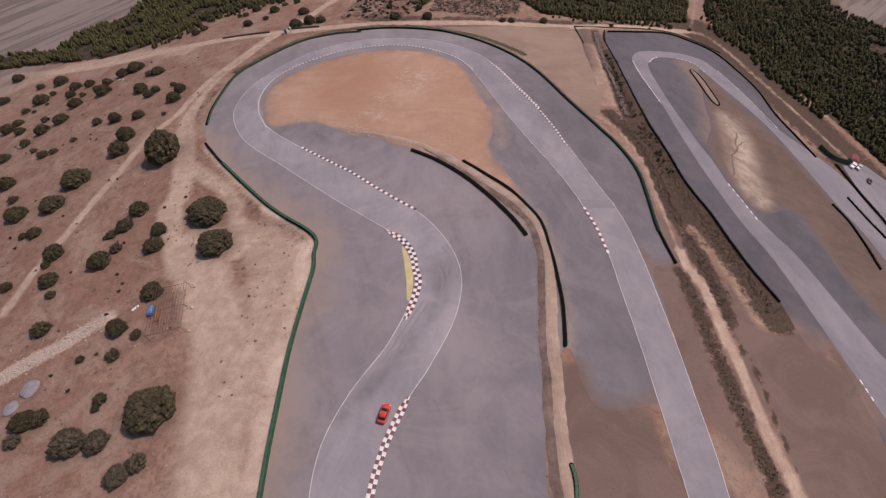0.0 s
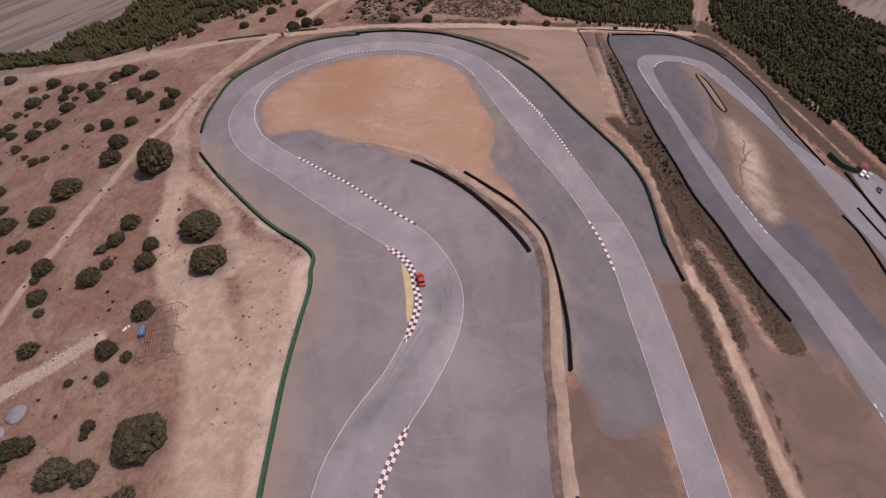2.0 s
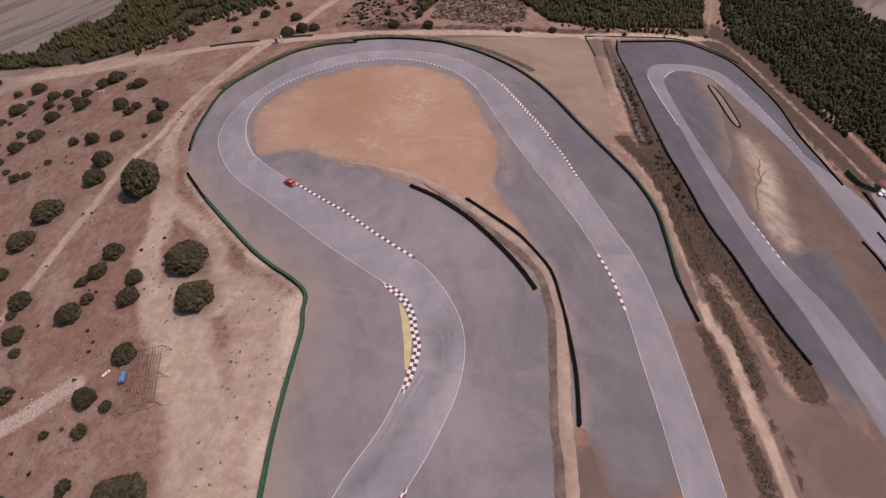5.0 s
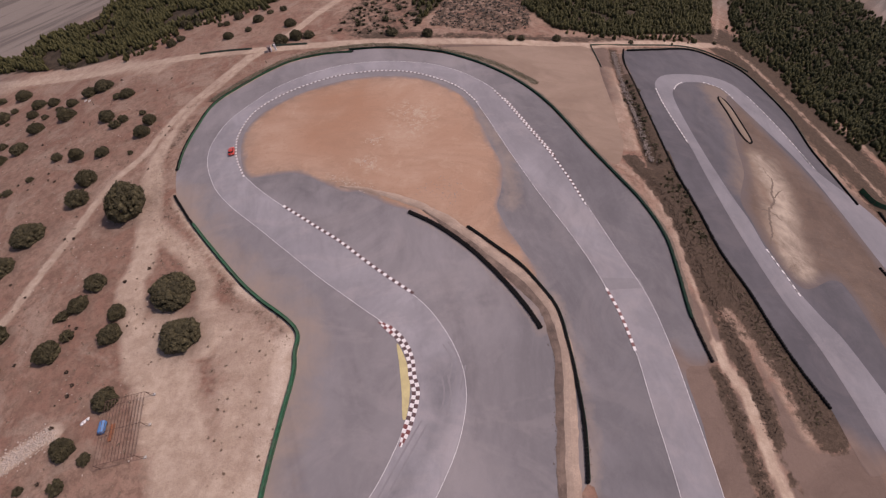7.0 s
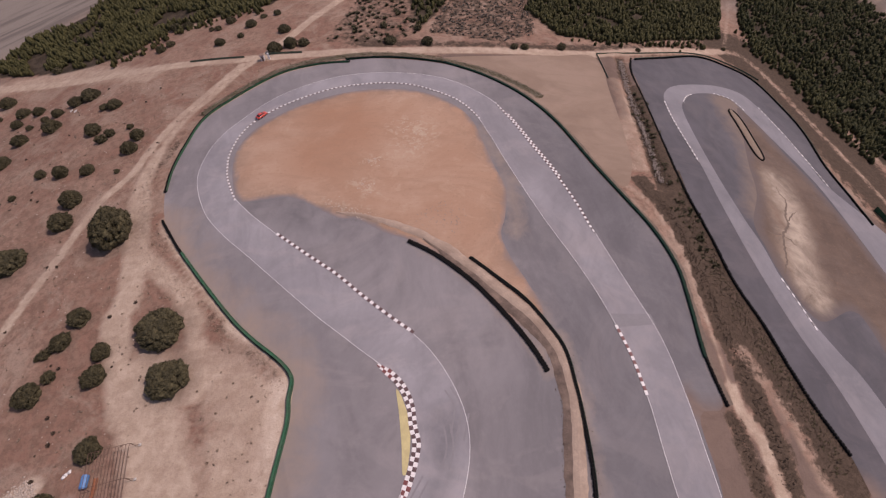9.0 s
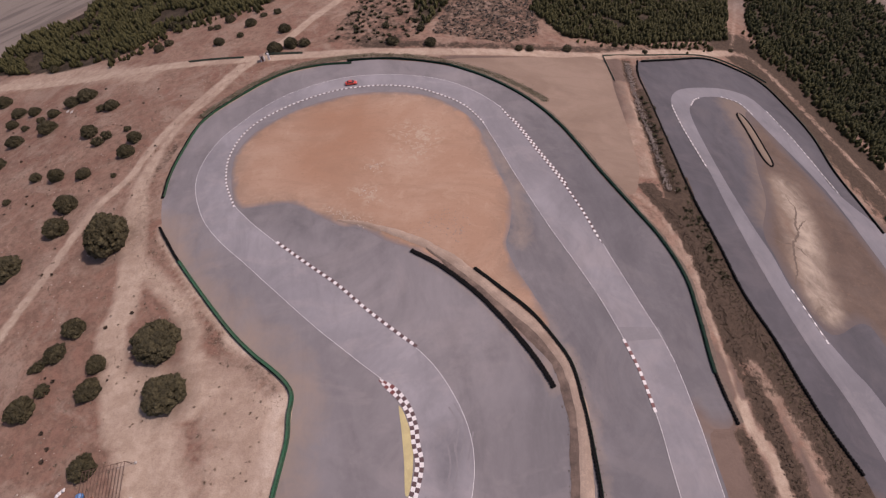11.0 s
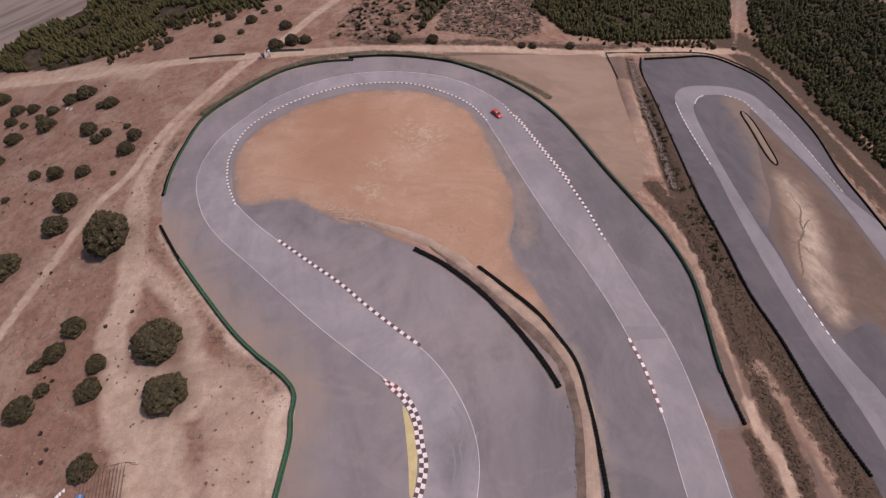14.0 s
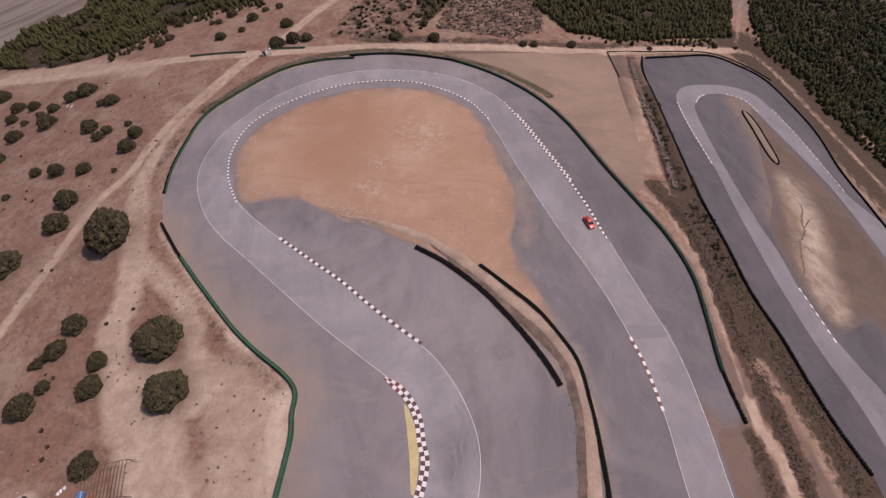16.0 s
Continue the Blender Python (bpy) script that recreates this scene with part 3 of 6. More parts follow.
def ground_material():
    m, nt, sh = nodes_of("dry_soil")
    big = noise_at(nt, 0.022, 5, 0.6, distortion=1.0)
    mid = noise_at(nt, 0.16, 8, 0.7, distortion=0.5)
    fine = noise_at(nt, 1.3, 8, 0.75)
    col = blend(nt, ramp(nt, big, 0.44, 0.58), (0.226, 0.124, 0.09), (0.28, 0.177, 0.131))
    col = blend(nt, maths(nt, "MULTIPLY", ramp(nt, mid, 0.46, 0.6), 0.65), col, (0.242, 0.16, 0.118))
    col = blend(nt, maths(nt, "MULTIPLY", ramp(nt, noise_at(nt, 0.42, 8, 0.78, distortion=0.4), 0.47, 0.57), 0.6), col, (0.13, 0.08, 0.058))
    col = blend(nt, maths(nt, "MULTIPLY", ramp(nt, noise_at(nt, 0.07, 7, 0.7, distortion=0.6), 0.51, 0.6), 0.6), col, (0.3, 0.22, 0.17))
    # dry tufts and bare specks
    col = blend(nt, maths(nt, "MULTIPLY", ramp(nt, fine, 0.52, 0.6), 0.5), col, (0.12, 0.08, 0.058))
    # sand and worn ways
    wy = attribute(nt, "way")
    edge = maths(nt, "ADD", wy, maths(nt, "MULTIPLY", maths(nt, "SUBTRACT", mid, 0.5), 0.9))
    pale = blend(nt, ramp(nt, noise_at(nt, 0.3, 7, 0.75), 0.42, 0.58), (0.345, 0.255, 0.19), (0.43, 0.33, 0.252))
    pale = blend(nt, maths(nt, "MULTIPLY", ramp(nt, noise_at(nt, 0.075, 7, 0.72, distortion=0.8), 0.46, 0.62), 0.5), pale, (0.26, 0.178, 0.134))
    pale = blend(nt, maths(nt, "MULTIPLY", attribute(nt, "chalk"), ramp(nt, mid, 0.35, 0.6)), pale, (0.5, 0.4, 0.32))
    col = blend(nt, ramp(nt, edge, 0.25, 0.75), col, pale)
    or_ = maths(nt, "ADD", attribute(nt, "sand"), maths(nt, "MULTIPLY", maths(nt, "SUBTRACT", mid, 0.5), 0.7))
    tan = blend(nt, ramp(nt, noise_at(nt, 0.06, 6, 0.65, distortion=1), 0.42, 0.58), *TAN)
    col = blend(nt, ramp(nt, or_, 0.3, 0.7), col, tan)
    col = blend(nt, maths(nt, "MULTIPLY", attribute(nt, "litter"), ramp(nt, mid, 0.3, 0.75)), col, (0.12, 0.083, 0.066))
    # scrubby ground, forest floor with the cloud shade darkened into its colour
    sc = worn(nt, attribute(nt, "scrub"), noise_at(nt, 0.35, 8, 0.75), 0.25, 0.6, 2.4)
    col = blend(nt, sc, col, blend(nt, ramp(nt, noise_at(nt, 0.8, 6, 0.8), 0.44, 0.58), (0.05, 0.035, 0.025), (0.08, 0.055, 0.04)))
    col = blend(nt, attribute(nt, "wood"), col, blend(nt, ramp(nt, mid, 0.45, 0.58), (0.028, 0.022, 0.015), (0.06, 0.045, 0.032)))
    # striped dry farmland beyond the trees
    fd = blend(nt, ramp(nt, noise_at(nt, 0.02, 4, 0.55, (0.5, 5, 1), 0.3, 0.75), 0.46, 0.54), (0.13, 0.11, 0.096), (0.2, 0.168, 0.145))
    col = blend(nt, attribute(nt, "field"), col, fd)
    col = blend(nt, maths(nt, "MULTIPLY", ramp(nt, noise_at(nt, 4.0, 5, 0.8), 0.48, 0.6), 0.28), col, (0.13, 0.09, 0.066))
    nt.links.new(col, sh.inputs["Base Color"])
    sh.inputs["Roughness"].default_value = 0.95
    sh.inputs["Specular IOR Level"].default_value = 0.1
    hgt = maths(nt, "ADD", fine, maths(nt, "MULTIPLY", mid, 2.0))
    bump(nt, sh, hgt, 0.6, 0.25)
    return m


def sand_material(name, deep, light, stone, ashy=(0.175, 0.15, 0.148), chalk=(0.4, 0.5, 0.6), chalky=(0.4, 0.31, 0.23)):
    m, nt, sh = nodes_of(name)
    col = blend(nt, ramp(nt, noise_at(nt, 0.03, 5, 0.6, distortion=1.2), 0.42, 0.58), deep, light)
    col = blend(nt, maths(nt, "MULTIPLY", ramp(nt, noise_at(nt, 0.13, 7, 0.7, distortion=1), 0.54, 0.64), 0.22), col, stone)
    col = blend(nt, maths(nt, "MULTIPLY", attribute(nt, "deep"), 0.6), col, tuple(c * k for c, k in zip(deep, (0.92, 0.8, 0.72))))
    col = blend(nt, maths(nt, "MULTIPLY", ramp(nt, noise_at(nt, 0.06, 8, 0.75, (0.5, 1.4, 1), 2.0), 0.48, 0.62), 0.35), col, tuple(c * 0.8 for c in deep))
    col = blend(nt, maths(nt, "MULTIPLY", ramp(nt, noise_at(nt, 0.8, 7, 0.75), 0.55, 0.64), 0.3), col, (0.22, 0.135, 0.09))
    col = blend(nt, maths(nt, "MULTIPLY", attribute(nt, "pale"), ramp(nt, noise_at(nt, chalk[0], 8, 0.72, distortion=0.6), chalk[1], chalk[2])), col, chalky)
    col = blend(nt, maths(nt, "MULTIPLY", attribute(nt, "damp"), ramp(nt, noise_at(nt, 0.11, 7, 0.72, distortion=0.6), 0.4, 0.58)), col, (0.18, 0.122, 0.09))
    ash = worn(nt, attribute(nt, "rim"), noise_at(nt, 0.12, 7, 0.7, distortion=0.4), 0.3, 0.95)
    col = blend(nt, ash, col, ashy)
    nt.links.new(col, sh.inputs["Base Color"])
    sh.inputs["Roughness"].default_value = 0.95
    sh.inputs["Specular IOR Level"].default_value = 0.1
    bump(nt, sh, noise_at(nt, 1.1, 8, 0.8), 0.5, 0.15)
    return m


def leaf_material(name, dark, light):
    m, nt, sh = nodes_of(name)
    geo = nt.nodes.new("ShaderNodeNewGeometry")
    info = nt.nodes.new("ShaderNodeObjectInfo")
    speck = ramp(nt, noise_at(nt, 11.0, 5, 0.75), 0.36, 0.64)
    tone = maths(nt, "ADD", maths(nt, "MULTIPLY", geo.outputs["Random Per Island"], 0.55), maths(nt, "MULTIPLY", speck, 0.45))
    col = blend(nt, tone, dark, light)
    col = blend(nt, maths(nt, "MULTIPLY", info.outputs["Random"], 0.4), col, tuple(0.5 * (a + b) * 1.2 for a, b in zip(dark, light)))
    col = blend(nt, maths(nt, "MULTIPLY", ramp(nt, noise_at(nt, 3.0, 4), 0.4, 0.7), 0.8), col, dark)
    bump(nt, sh, speck, 0.9, 0.12)
    nt.links.new(col, sh.inputs["Base Color"])
    sh.inputs["Roughness"].default_value = 0.7
    sh.inputs["Specular IOR Level"].default_value = 0.2
    return m


M_GROUND = ground_material()
M_SAND = sand_material("infield_sand", (0.315, 0.192, 0.13), (0.355, 0.232, 0.164), (0.45, 0.33, 0.24))
M_FLATSAND = sand_material("flat_sand", (0.215, 0.152, 0.114), (0.25, 0.18, 0.137), (0.28, 0.205, 0.16))
M_EASTSAND = sand_material("brown_infield_sand", (0.098, 0.07, 0.056), (0.122, 0.09, 0.073), (0.165, 0.127, 0.106), (0.118, 0.095, 0.088), (0.09, 0.3, 0.62), (0.37, 0.3, 0.235))
M_OAK = leaf_material("oak_leaves", (0.022, 0.019, 0.0095), (0.115, 0.096, 0.05))
M_GREYLEAF = leaf_material("grey_green_leaves", (0.045, 0.038, 0.024), (0.14, 0.118, 0.078))
M_PINE = leaf_material("pine_needles", (0.028, 0.028, 0.01), (0.12, 0.107, 0.039))
# darker copy of the pine needles: cloud shade over the east forest, in colour
M_SHADEPINE = leaf_material("cloud_shaded_needles", (0.02, 0.022, 0.008), (0.082, 0.078, 0.028))
M_TUFT = leaf_material("dry_grass", (0.22, 0.156, 0.115), (0.36, 0.27, 0.2))
M_GREYSCRUB = leaf_material("grey_scrub", (0.09, 0.072, 0.057), (0.2, 0.162, 0.13))
M_BRUSH = leaf_material("dry_brush", (0.055, 0.038, 0.027), (0.12, 0.082, 0.058))
M_GREENBRUSH = leaf_material("roadside_grass", (0.066, 0.056, 0.029), (0.135, 0.112, 0.058))
M_BARK = plain("bark", (0.12, 0.085, 0.06), 0.9)
M_WHITE = plain("worn_white_paint", (0.66, 0.62, 0.6), 0.7, vary=0.18, scale=1.5)
M_LINE = plain("white_line_paint", (0.62, 0.59, 0.58), 0.75, vary=0.25, scale=0.6)
M_RED = plain("worn_red_paint", (0.17, 0.045, 0.042), 0.75, vary=0.3, scale=1.5)
M_YELLOW = plain("faded_yellow_paint", (0.47, 0.39, 0.19), 0.8, vary=0.2, scale=0.5)
M_TYRE = plain("old_tyre_rubber", (0.009, 0.008, 0.008), 0.95, vary=0.4, scale=3)
M_GREEN = plain("green_painted_belt", (0.03, 0.105, 0.055), 0.6, vary=0.4, scale=0.9, dirt=(0.06, 0.075, 0.05))
M_DKGREEN = plain("dark_green_belt", (0.01, 0.03, 0.02), 0.9, vary=0.3, scale=0.7)
M_NET = plain("green_netting", (0.085, 0.125, 0.085), 0.8, vary=0.3)
M_CONC = plain("pale_concrete", (0.42, 0.38, 0.34), 0.9, vary=0.2)
M_ROCK = plain("pale_rock", (0.42, 0.34, 0.28), 0.95, vary=0.25, scale=0.8)
M_DITCHROCK = plain("grey_ditch_rock", (0.25, 0.2, 0.17), 0.95, vary=0.35, scale=0.8)
for dull in (M_TYRE, M_DKGREEN, M_GREEN):
    dull.node_tree.nodes["Principled BSDF"].inputs["Specular IOR Level"].default_value = 0.15
M_STEEL = plain("rusty_steel", (0.13, 0.075, 0.055), 0.8, 0.3)


# ---- mesh helpers ----
def mesh_of(name, verts, faces, material, smooth=False):
    me = bpy.data.meshes.new(name)
    me.from_pydata([tuple(v) for v in verts], [], [tuple(f) for f in faces])
    for m in material if isinstance(material, (list, tuple)) else [material]:
        me.materials.append(m)
    if smooth:
        me.polygons.foreach_set("use_smooth", [True] * len(me.polygons))
    me.update()
    return me


def weight(ob, name, values):
    a = ob.data.attributes.new(name, "FLOAT", "POINT")
    a.data.foreach_set("value", np.clip(np.asarray(values, np.float32), 0, 1))


def places(ob):
    co = np.empty(len(ob.data.vertices) * 3)
    ob.data.vertices.foreach_get("co", co)
    return co.reshape(-1, 3)


def fade(d, full, zero):
    """1 within full, 0 beyond zero."""
    return np.clip((zero - d) / (zero - full), 0, 1)


def structure(name, data, label, category):
    return tagged(new(name, data), label, category, kind="structure")


def ribbon(name, line, left, right, lift, material, across=2, ragged=0.0, rise=0.0):
    """A draped strip: left and right are offsets from the line (numbers or arrays); ragged edges wander by that much; rise arches it."""
    n = sides(line)
    left, right = np.broadcast_to(left, len(line)), np.broadcast_to(right, len(line))
    if ragged:
        wander = [np.array([noise.noise(Vector((i * 0.35, k, 2.0))) + 0.6 * noise.noise(Vector((i * 1.1, k, 5.0))) for i in range(len(line))]) for k in (0.5, 7.5)]
        left, right = left + ragged * wander[0] * np.sign(left), right + ragged * wander[1] * np.sign(right)
    verts, faces = [], []
    for j in range(across + 1):
        o = left + (right - left) * j / across
        q = line[:, :2] + n * o[:, None]
        verts += list(zip(q[:, 0], q[:, 1], ground_z(q[:, 0], q[:, 1]) + lift + rise * math.sin(math.pi * j / across)))
    k = len(line)
    for j in range(across):
        for i in range(k - 1):
            a, b = j * k + i, (j + 1) * k + i
            faces.append((a, b, b + 1, a + 1))
    return mesh_of(name, verts, faces, material)


def sheet(name, ring, lift, material, cell=3.0):
    """A draped sheet within a closed ring."""
    bm = bmesh.new()
    bm.faces.new([bm.verts.new((x, y, 0)) for x, y in np.asarray(ring)[:, :2]])
    lo, hi = np.asarray(ring)[:, :2].min(0), np.asarray(ring)[:, :2].max(0)
    for axis in (0, 1):
        for c in np.arange(lo[axis] + cell, hi[axis], cell):
            co, no = [0, 0, 0], [0, 0, 0]
            co[axis], no[axis] = c, 1
            bmesh.ops.bisect_plane(bm, geom=bm.verts[:] + bm.edges[:] + bm.faces[:], plane_co=co, plane_no=no)
    for v in bm.verts:
        v.co.z = gz(v.co.x, v.co.y) + lift
    bmesh.ops.recalc_face_normals(bm, faces=bm.faces)
    me = bpy.data.meshes.new(name)
    bm.to_mesh(me)
    bm.free()
    if me.polygons[0].normal.z < 0:
        me.flip_normals()
    me.materials.append(material)
    return me


def part(name, bm, material, parent, label=""):
    """One mesh under a thing or under a part. bm: a bmesh or a finished mesh."""
    if isinstance(bm, bmesh.types.BMesh):
        me = bpy.data.meshes.new(name)
        bm.to_mesh(me)
        bm.free()
        me.materials.append(material)
    else:
        me = bm
    ob = new(name, me)
    ob.parent = parent
    if label:
        ob["label"] = label
    return ob


def box(sx, sy, sz, z0=0.0, bevel=0.0, at=(0, 0)):
    bm = bmesh.new()
    bmesh.ops.create_cube(bm, size=1, matrix=Matrix.Translation((at[0], at[1], z0 + sz / 2)) @ Matrix.Diagonal((sx, sy, sz, 1)))
    if bevel:
        bmesh.ops.bevel(bm, geom=bm.edges[:], offset=bevel, segments=2, affect="EDGES", profile=0.6)
    return bm


def rod(bm, a, b, r, sides_=8):
    """A round bar from a to b."""
    a, b = Vector(a), Vector(b)
    q = (b - a).to_track_quat("Z", "Y").to_matrix().to_4x4()
    bmesh.ops.create_cone(bm, cap_ends=True, segments=sides_, radius1=r, radius2=r, depth=(b - a).length, matrix=Matrix.Translation((a + b) / 2) @ q)
    return bm


# ---- ground: one sheet to the horizon ----
def ground():
    def axis(lo, hi, step):
        inner = list(np.arange(lo, hi + step, step))
        out, s = [], step
        while s < 900:
            s *= 1.35
            out.append((out[-1] if out else 0) + s)
        return np.array([lo - o for o in reversed(out)] + inner + [inner[-1] + o for o in out])

    xs, ys = axis(-225, 225, 1.5), axis(-125, 215, 1.5)
    X, Y = np.meshgrid(xs, ys)
    px, py = X.ravel(), Y.ravel()
    z = ground_z(px, py)
    # gentle unevenness off the circuit, the ditch, the earth bank
    lines = {k: spline(v, 2.0) for k, v in (("west", WAY_WEST), ("fence", WAY_FENCE), ("branch", WAY_BRANCH), ("yard", YARD), ("north", WAY_NORTH),
             ("far", ROAD_FAR), ("wood", WAY_FOREST), ("ditchway", WAY_DITCH), ("ditch", DITCH), ("brush", BRUSH), ("brush_b", BRUSH_B), ("brush_c", BRUSH_C),
             ("edge", SCRUB_EDGE), ("bank", BANK_WEST), ("bleach", BLEACH_NW), ("mottle", MOTTLE), ("yard_dark", YARD_DARK), ("brush_d", BRUSH_D), ("n_edge", NORTH_EDGE), ("ditch_side", DITCH_SIDE), ("green", GREEN_BAND), ("rocks", ROCKS), ("wall_w", BARRIER_WEST), ("wall_n", BARRIER_NORTH), ("ditch_b", WAY_DITCH_B))}
    d = {k: away(px, py, v) for k, v in lines.items()}
    flat = inside(px, py, spline(RUNOFF, 3, True)) | inside(px, py, spline(EAST_RUNOFF, 3, True))
    z = z - 0.9 * np.exp(-(d["ditch"] / 2.2) ** 2) + 0.5 * np.exp(-((d["ditch"] - 5) / 2.0) ** 2) * ~flat
    nx, ny = len(xs), len(ys)
    i = np.arange((nx - 1) * (ny - 1))
    a = i // (nx - 1) * nx + i % (nx - 1)
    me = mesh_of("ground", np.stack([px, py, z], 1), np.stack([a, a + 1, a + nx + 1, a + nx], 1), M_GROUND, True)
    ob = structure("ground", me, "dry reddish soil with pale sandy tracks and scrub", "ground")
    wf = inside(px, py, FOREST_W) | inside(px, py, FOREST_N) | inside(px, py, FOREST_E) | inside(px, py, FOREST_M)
    way = np.maximum.reduce([fade(d["west"], 0.9, 2.6), fade(d["fence"], np.interp(py, (20, 55), (2.2, 0.8)), np.interp(py, (20, 55), (5.8, 2.6))) * np.interp(py, (20, 55), (0.92, 0.8)), fade(d["branch"], 1.5, 5.0) * 0.8, fade(d["yard"], 4.5, 11.0) * 0.88, fade(d["bank"], 2.0, 5.5),
                             fade(d["mottle"], 4.5, 12.0) * 0.72, fade(d["bleach"], 3.0, 13.0) * 0.62, fade(d["north"], 1.6, 4.0) * (1 - 0.5 * np.clip((px - 140) / 20, 0, 1)),
                             fade(d["far"], 1.6, 3.2), fade(d["wood"], 0.9, 2.4) * 0.4, fade(d["ditchway"], np.where(py > -36, 0.5, 1.1), np.where(py > -36, 1.6, 2.5)) * np.where(py > -36, 0.7, 0.92), fade(d["rocks"], 1.6, 3.2), fade(d["wall_w"], 1.2, 3.2) * 0.9,
                             fade(d["wall_n"], 0.8, 2.2) * 0.8, fade(d["ditch_b"], 1.5, 4.5) * 0.42, fade(d["ditch_side"], 2.5, 6.0) * 0.48])
    way *= 1 - 0.75 * fade(d["yard_dark"], 1.0, 4.0)
    weight(ob, "way", way)
    weight(ob, "chalk", np.maximum(fade(d["bank"], 0.6, 4.0), fade(d["rocks"], 1, 2.5)))
    scrub = np.maximum.reduce([fade(d["brush"], 5, 8), fade(d["brush_b"], 1.9, 4.4), fade(d["brush_c"], 1.4, 3.6) * 0.8, fade(d["brush_d"], 0.3, 1.5) * 0.8, fade(d["edge"], 1, 4) * 0.4, fade(d["ditch"], 1.4, 3.6) * 0.7, fade(d["green"], 0.5, 3), fade(d["n_edge"], 2.5, 8) * 0.62,
                               inside(px, py, SCRUB_M) * 0.48, inside(px, py, SCRUB_N) * 0.4, 0.95 * fade(away(px, py, spline(EAST_SIDE, 3)), 13, 24)])
    weight(ob, "scrub", scrub * (1 - np.clip(way * 1.2, 0, 1)))
    # tan sand: between the fence and the north way, east of the straight, along the west wall
    sand = np.maximum.reduce([fade(away(px, py, spline(SAND_NE, 3)), 16, 26), fade(away(px, py, spline(SAND_E, 3)), 20, 32), fade(away(px, py, spline(SAND_SE, 3)), 18, 30), fade(away(px, py, spline(SAND_MID, 3)), 8, 14)])
    weight(ob, "sand", sand * (1 - scrub) * (1 - way))
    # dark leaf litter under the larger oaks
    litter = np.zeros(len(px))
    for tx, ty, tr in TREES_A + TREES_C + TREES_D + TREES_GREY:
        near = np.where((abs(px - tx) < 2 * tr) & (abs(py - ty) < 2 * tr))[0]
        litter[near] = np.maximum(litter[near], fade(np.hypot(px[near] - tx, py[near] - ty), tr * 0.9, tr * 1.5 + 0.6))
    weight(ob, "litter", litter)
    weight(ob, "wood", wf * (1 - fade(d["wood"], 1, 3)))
    r = np.hypot(px, py)
    weight(ob, "field", (1 - fade(r, 255, 300)) * ~wf)
    return ob


SAND_NE = [(25, 98), (50, 92), (72, 100), (76, 88)]
SAND_E = [(160, 20), (150, -20), (140, -60), (150, -110)]
SAND_MID = [(47, -86), (50, -100), (50, -120), (46, -150)]
SAND_SE = [(80, -45), (92, -75), (104, -100), (96, -140), (52, -120)]
EAST_SIDE = [(160, 160), (172, 140), (180, 103), (190, 62), (197, 30), (203, 0)]
ground()


# ---- asphalt, sand and track ----
def dusty(ob, dust=(), rubber=(), duller=0.0, soil=()):
    """dust, rubber and soil: (line of places, full width, fading width, strength)."""
    co = places(ob)
    for name, rows in (("dust", dust), ("rubber", rubber), ("soil", soil)):
        w = np.zeros(len(co))
        for line, full, zero, k in rows:
            w = np.maximum(w, k * fade(away(co[:, 0], co[:, 1], spline(line, 1.0)), full, zero))
        weight(ob, name, w)
    # asphalt darkens evenly from x = 12 to x = 52
    weight(ob, "duller", np.clip((co[:, 0] - 12) / 40, 0, 1) * duller)


runoff = structure("road_runoff", sheet("runoff", spline(RUNOFF, 2.0, True), 0.03, M_RUNOFF), "wide bleached grey asphalt run-off area with dusty edges", "asphalt")
dusty(runoff, [(BARRIER_WEST, 0.8, 15, 0.72), (TYRES_INNER, 0.5, 5, 0.6), (DARK_BAND_B, 1, 8, 0.55), (TYRES_OUTER, 1, 6, 0.6), (BARRIER_EAST, 0.3, 2, 0.4)],
      [(DARK_BAND, 2, 9, 0.5), (DARK_BAND_B, 1.0, 6, 0.5)], 1.0, [(RUNOFF_END, 0.3, 5.5, 1.0), (RUNOFF_END_B, 0.3, 5, 1.0)])
infield = structure("ground_infield", sheet("infield", spline(INFIELD, 2.0, True), 0.05, M_SAND), "orange sandy infield inside the hairpin with pale stones", "sand")
co = places(infield)
ring = spline(INFIELD, 1.0, True)
weight(infield, "rim", fade(away(co[:, 0], co[:, 1], ring), 0.1, 2.3) * np.where(co[:, 0] > 14, 0.75, 1.0))
weight(infield, "pale", np.maximum.reduce([fade(away(co[:, 0], co[:, 1], spline(PALE_A, 1)), 1, 9) * 0.85, fade(away(co[:, 0], co[:, 1], spline(PALE_B, 1)), 0.4, 3.5), fade(away(co[:, 0], co[:, 1], spline(PALE_C, 1)), 0.4, 4), fade(away(co[:, 0], co[:, 1], spline(PALE_D, 1)), 0.4, 4) * 0.9]))
weight(infield, "damp", np.maximum(0.8 * fade(away(co[:, 0], co[:, 1], spline(SOUTH_RIM, 1)), 0.5, 4.5), 0.55 * fade(away(co[:, 0], co[:, 1], ring), 1.0, 7.0)))
weight(infield, "deep", fade(away(co[:, 0], co[:, 1], spline(DEEP, 1)), 3, 16))

sand_ne = structure("ground_sand", sheet("sand_ne", spline(SAND_FLAT, 2.0, True), 0.04, M_FLATSAND), "smooth pale tan sand between the barrier and the north way", "sand")
co = places(sand_ne)
for key in ("rim", "damp", "pale", "deep"):
    weight(sand_ne, key, np.zeros(len(co)))

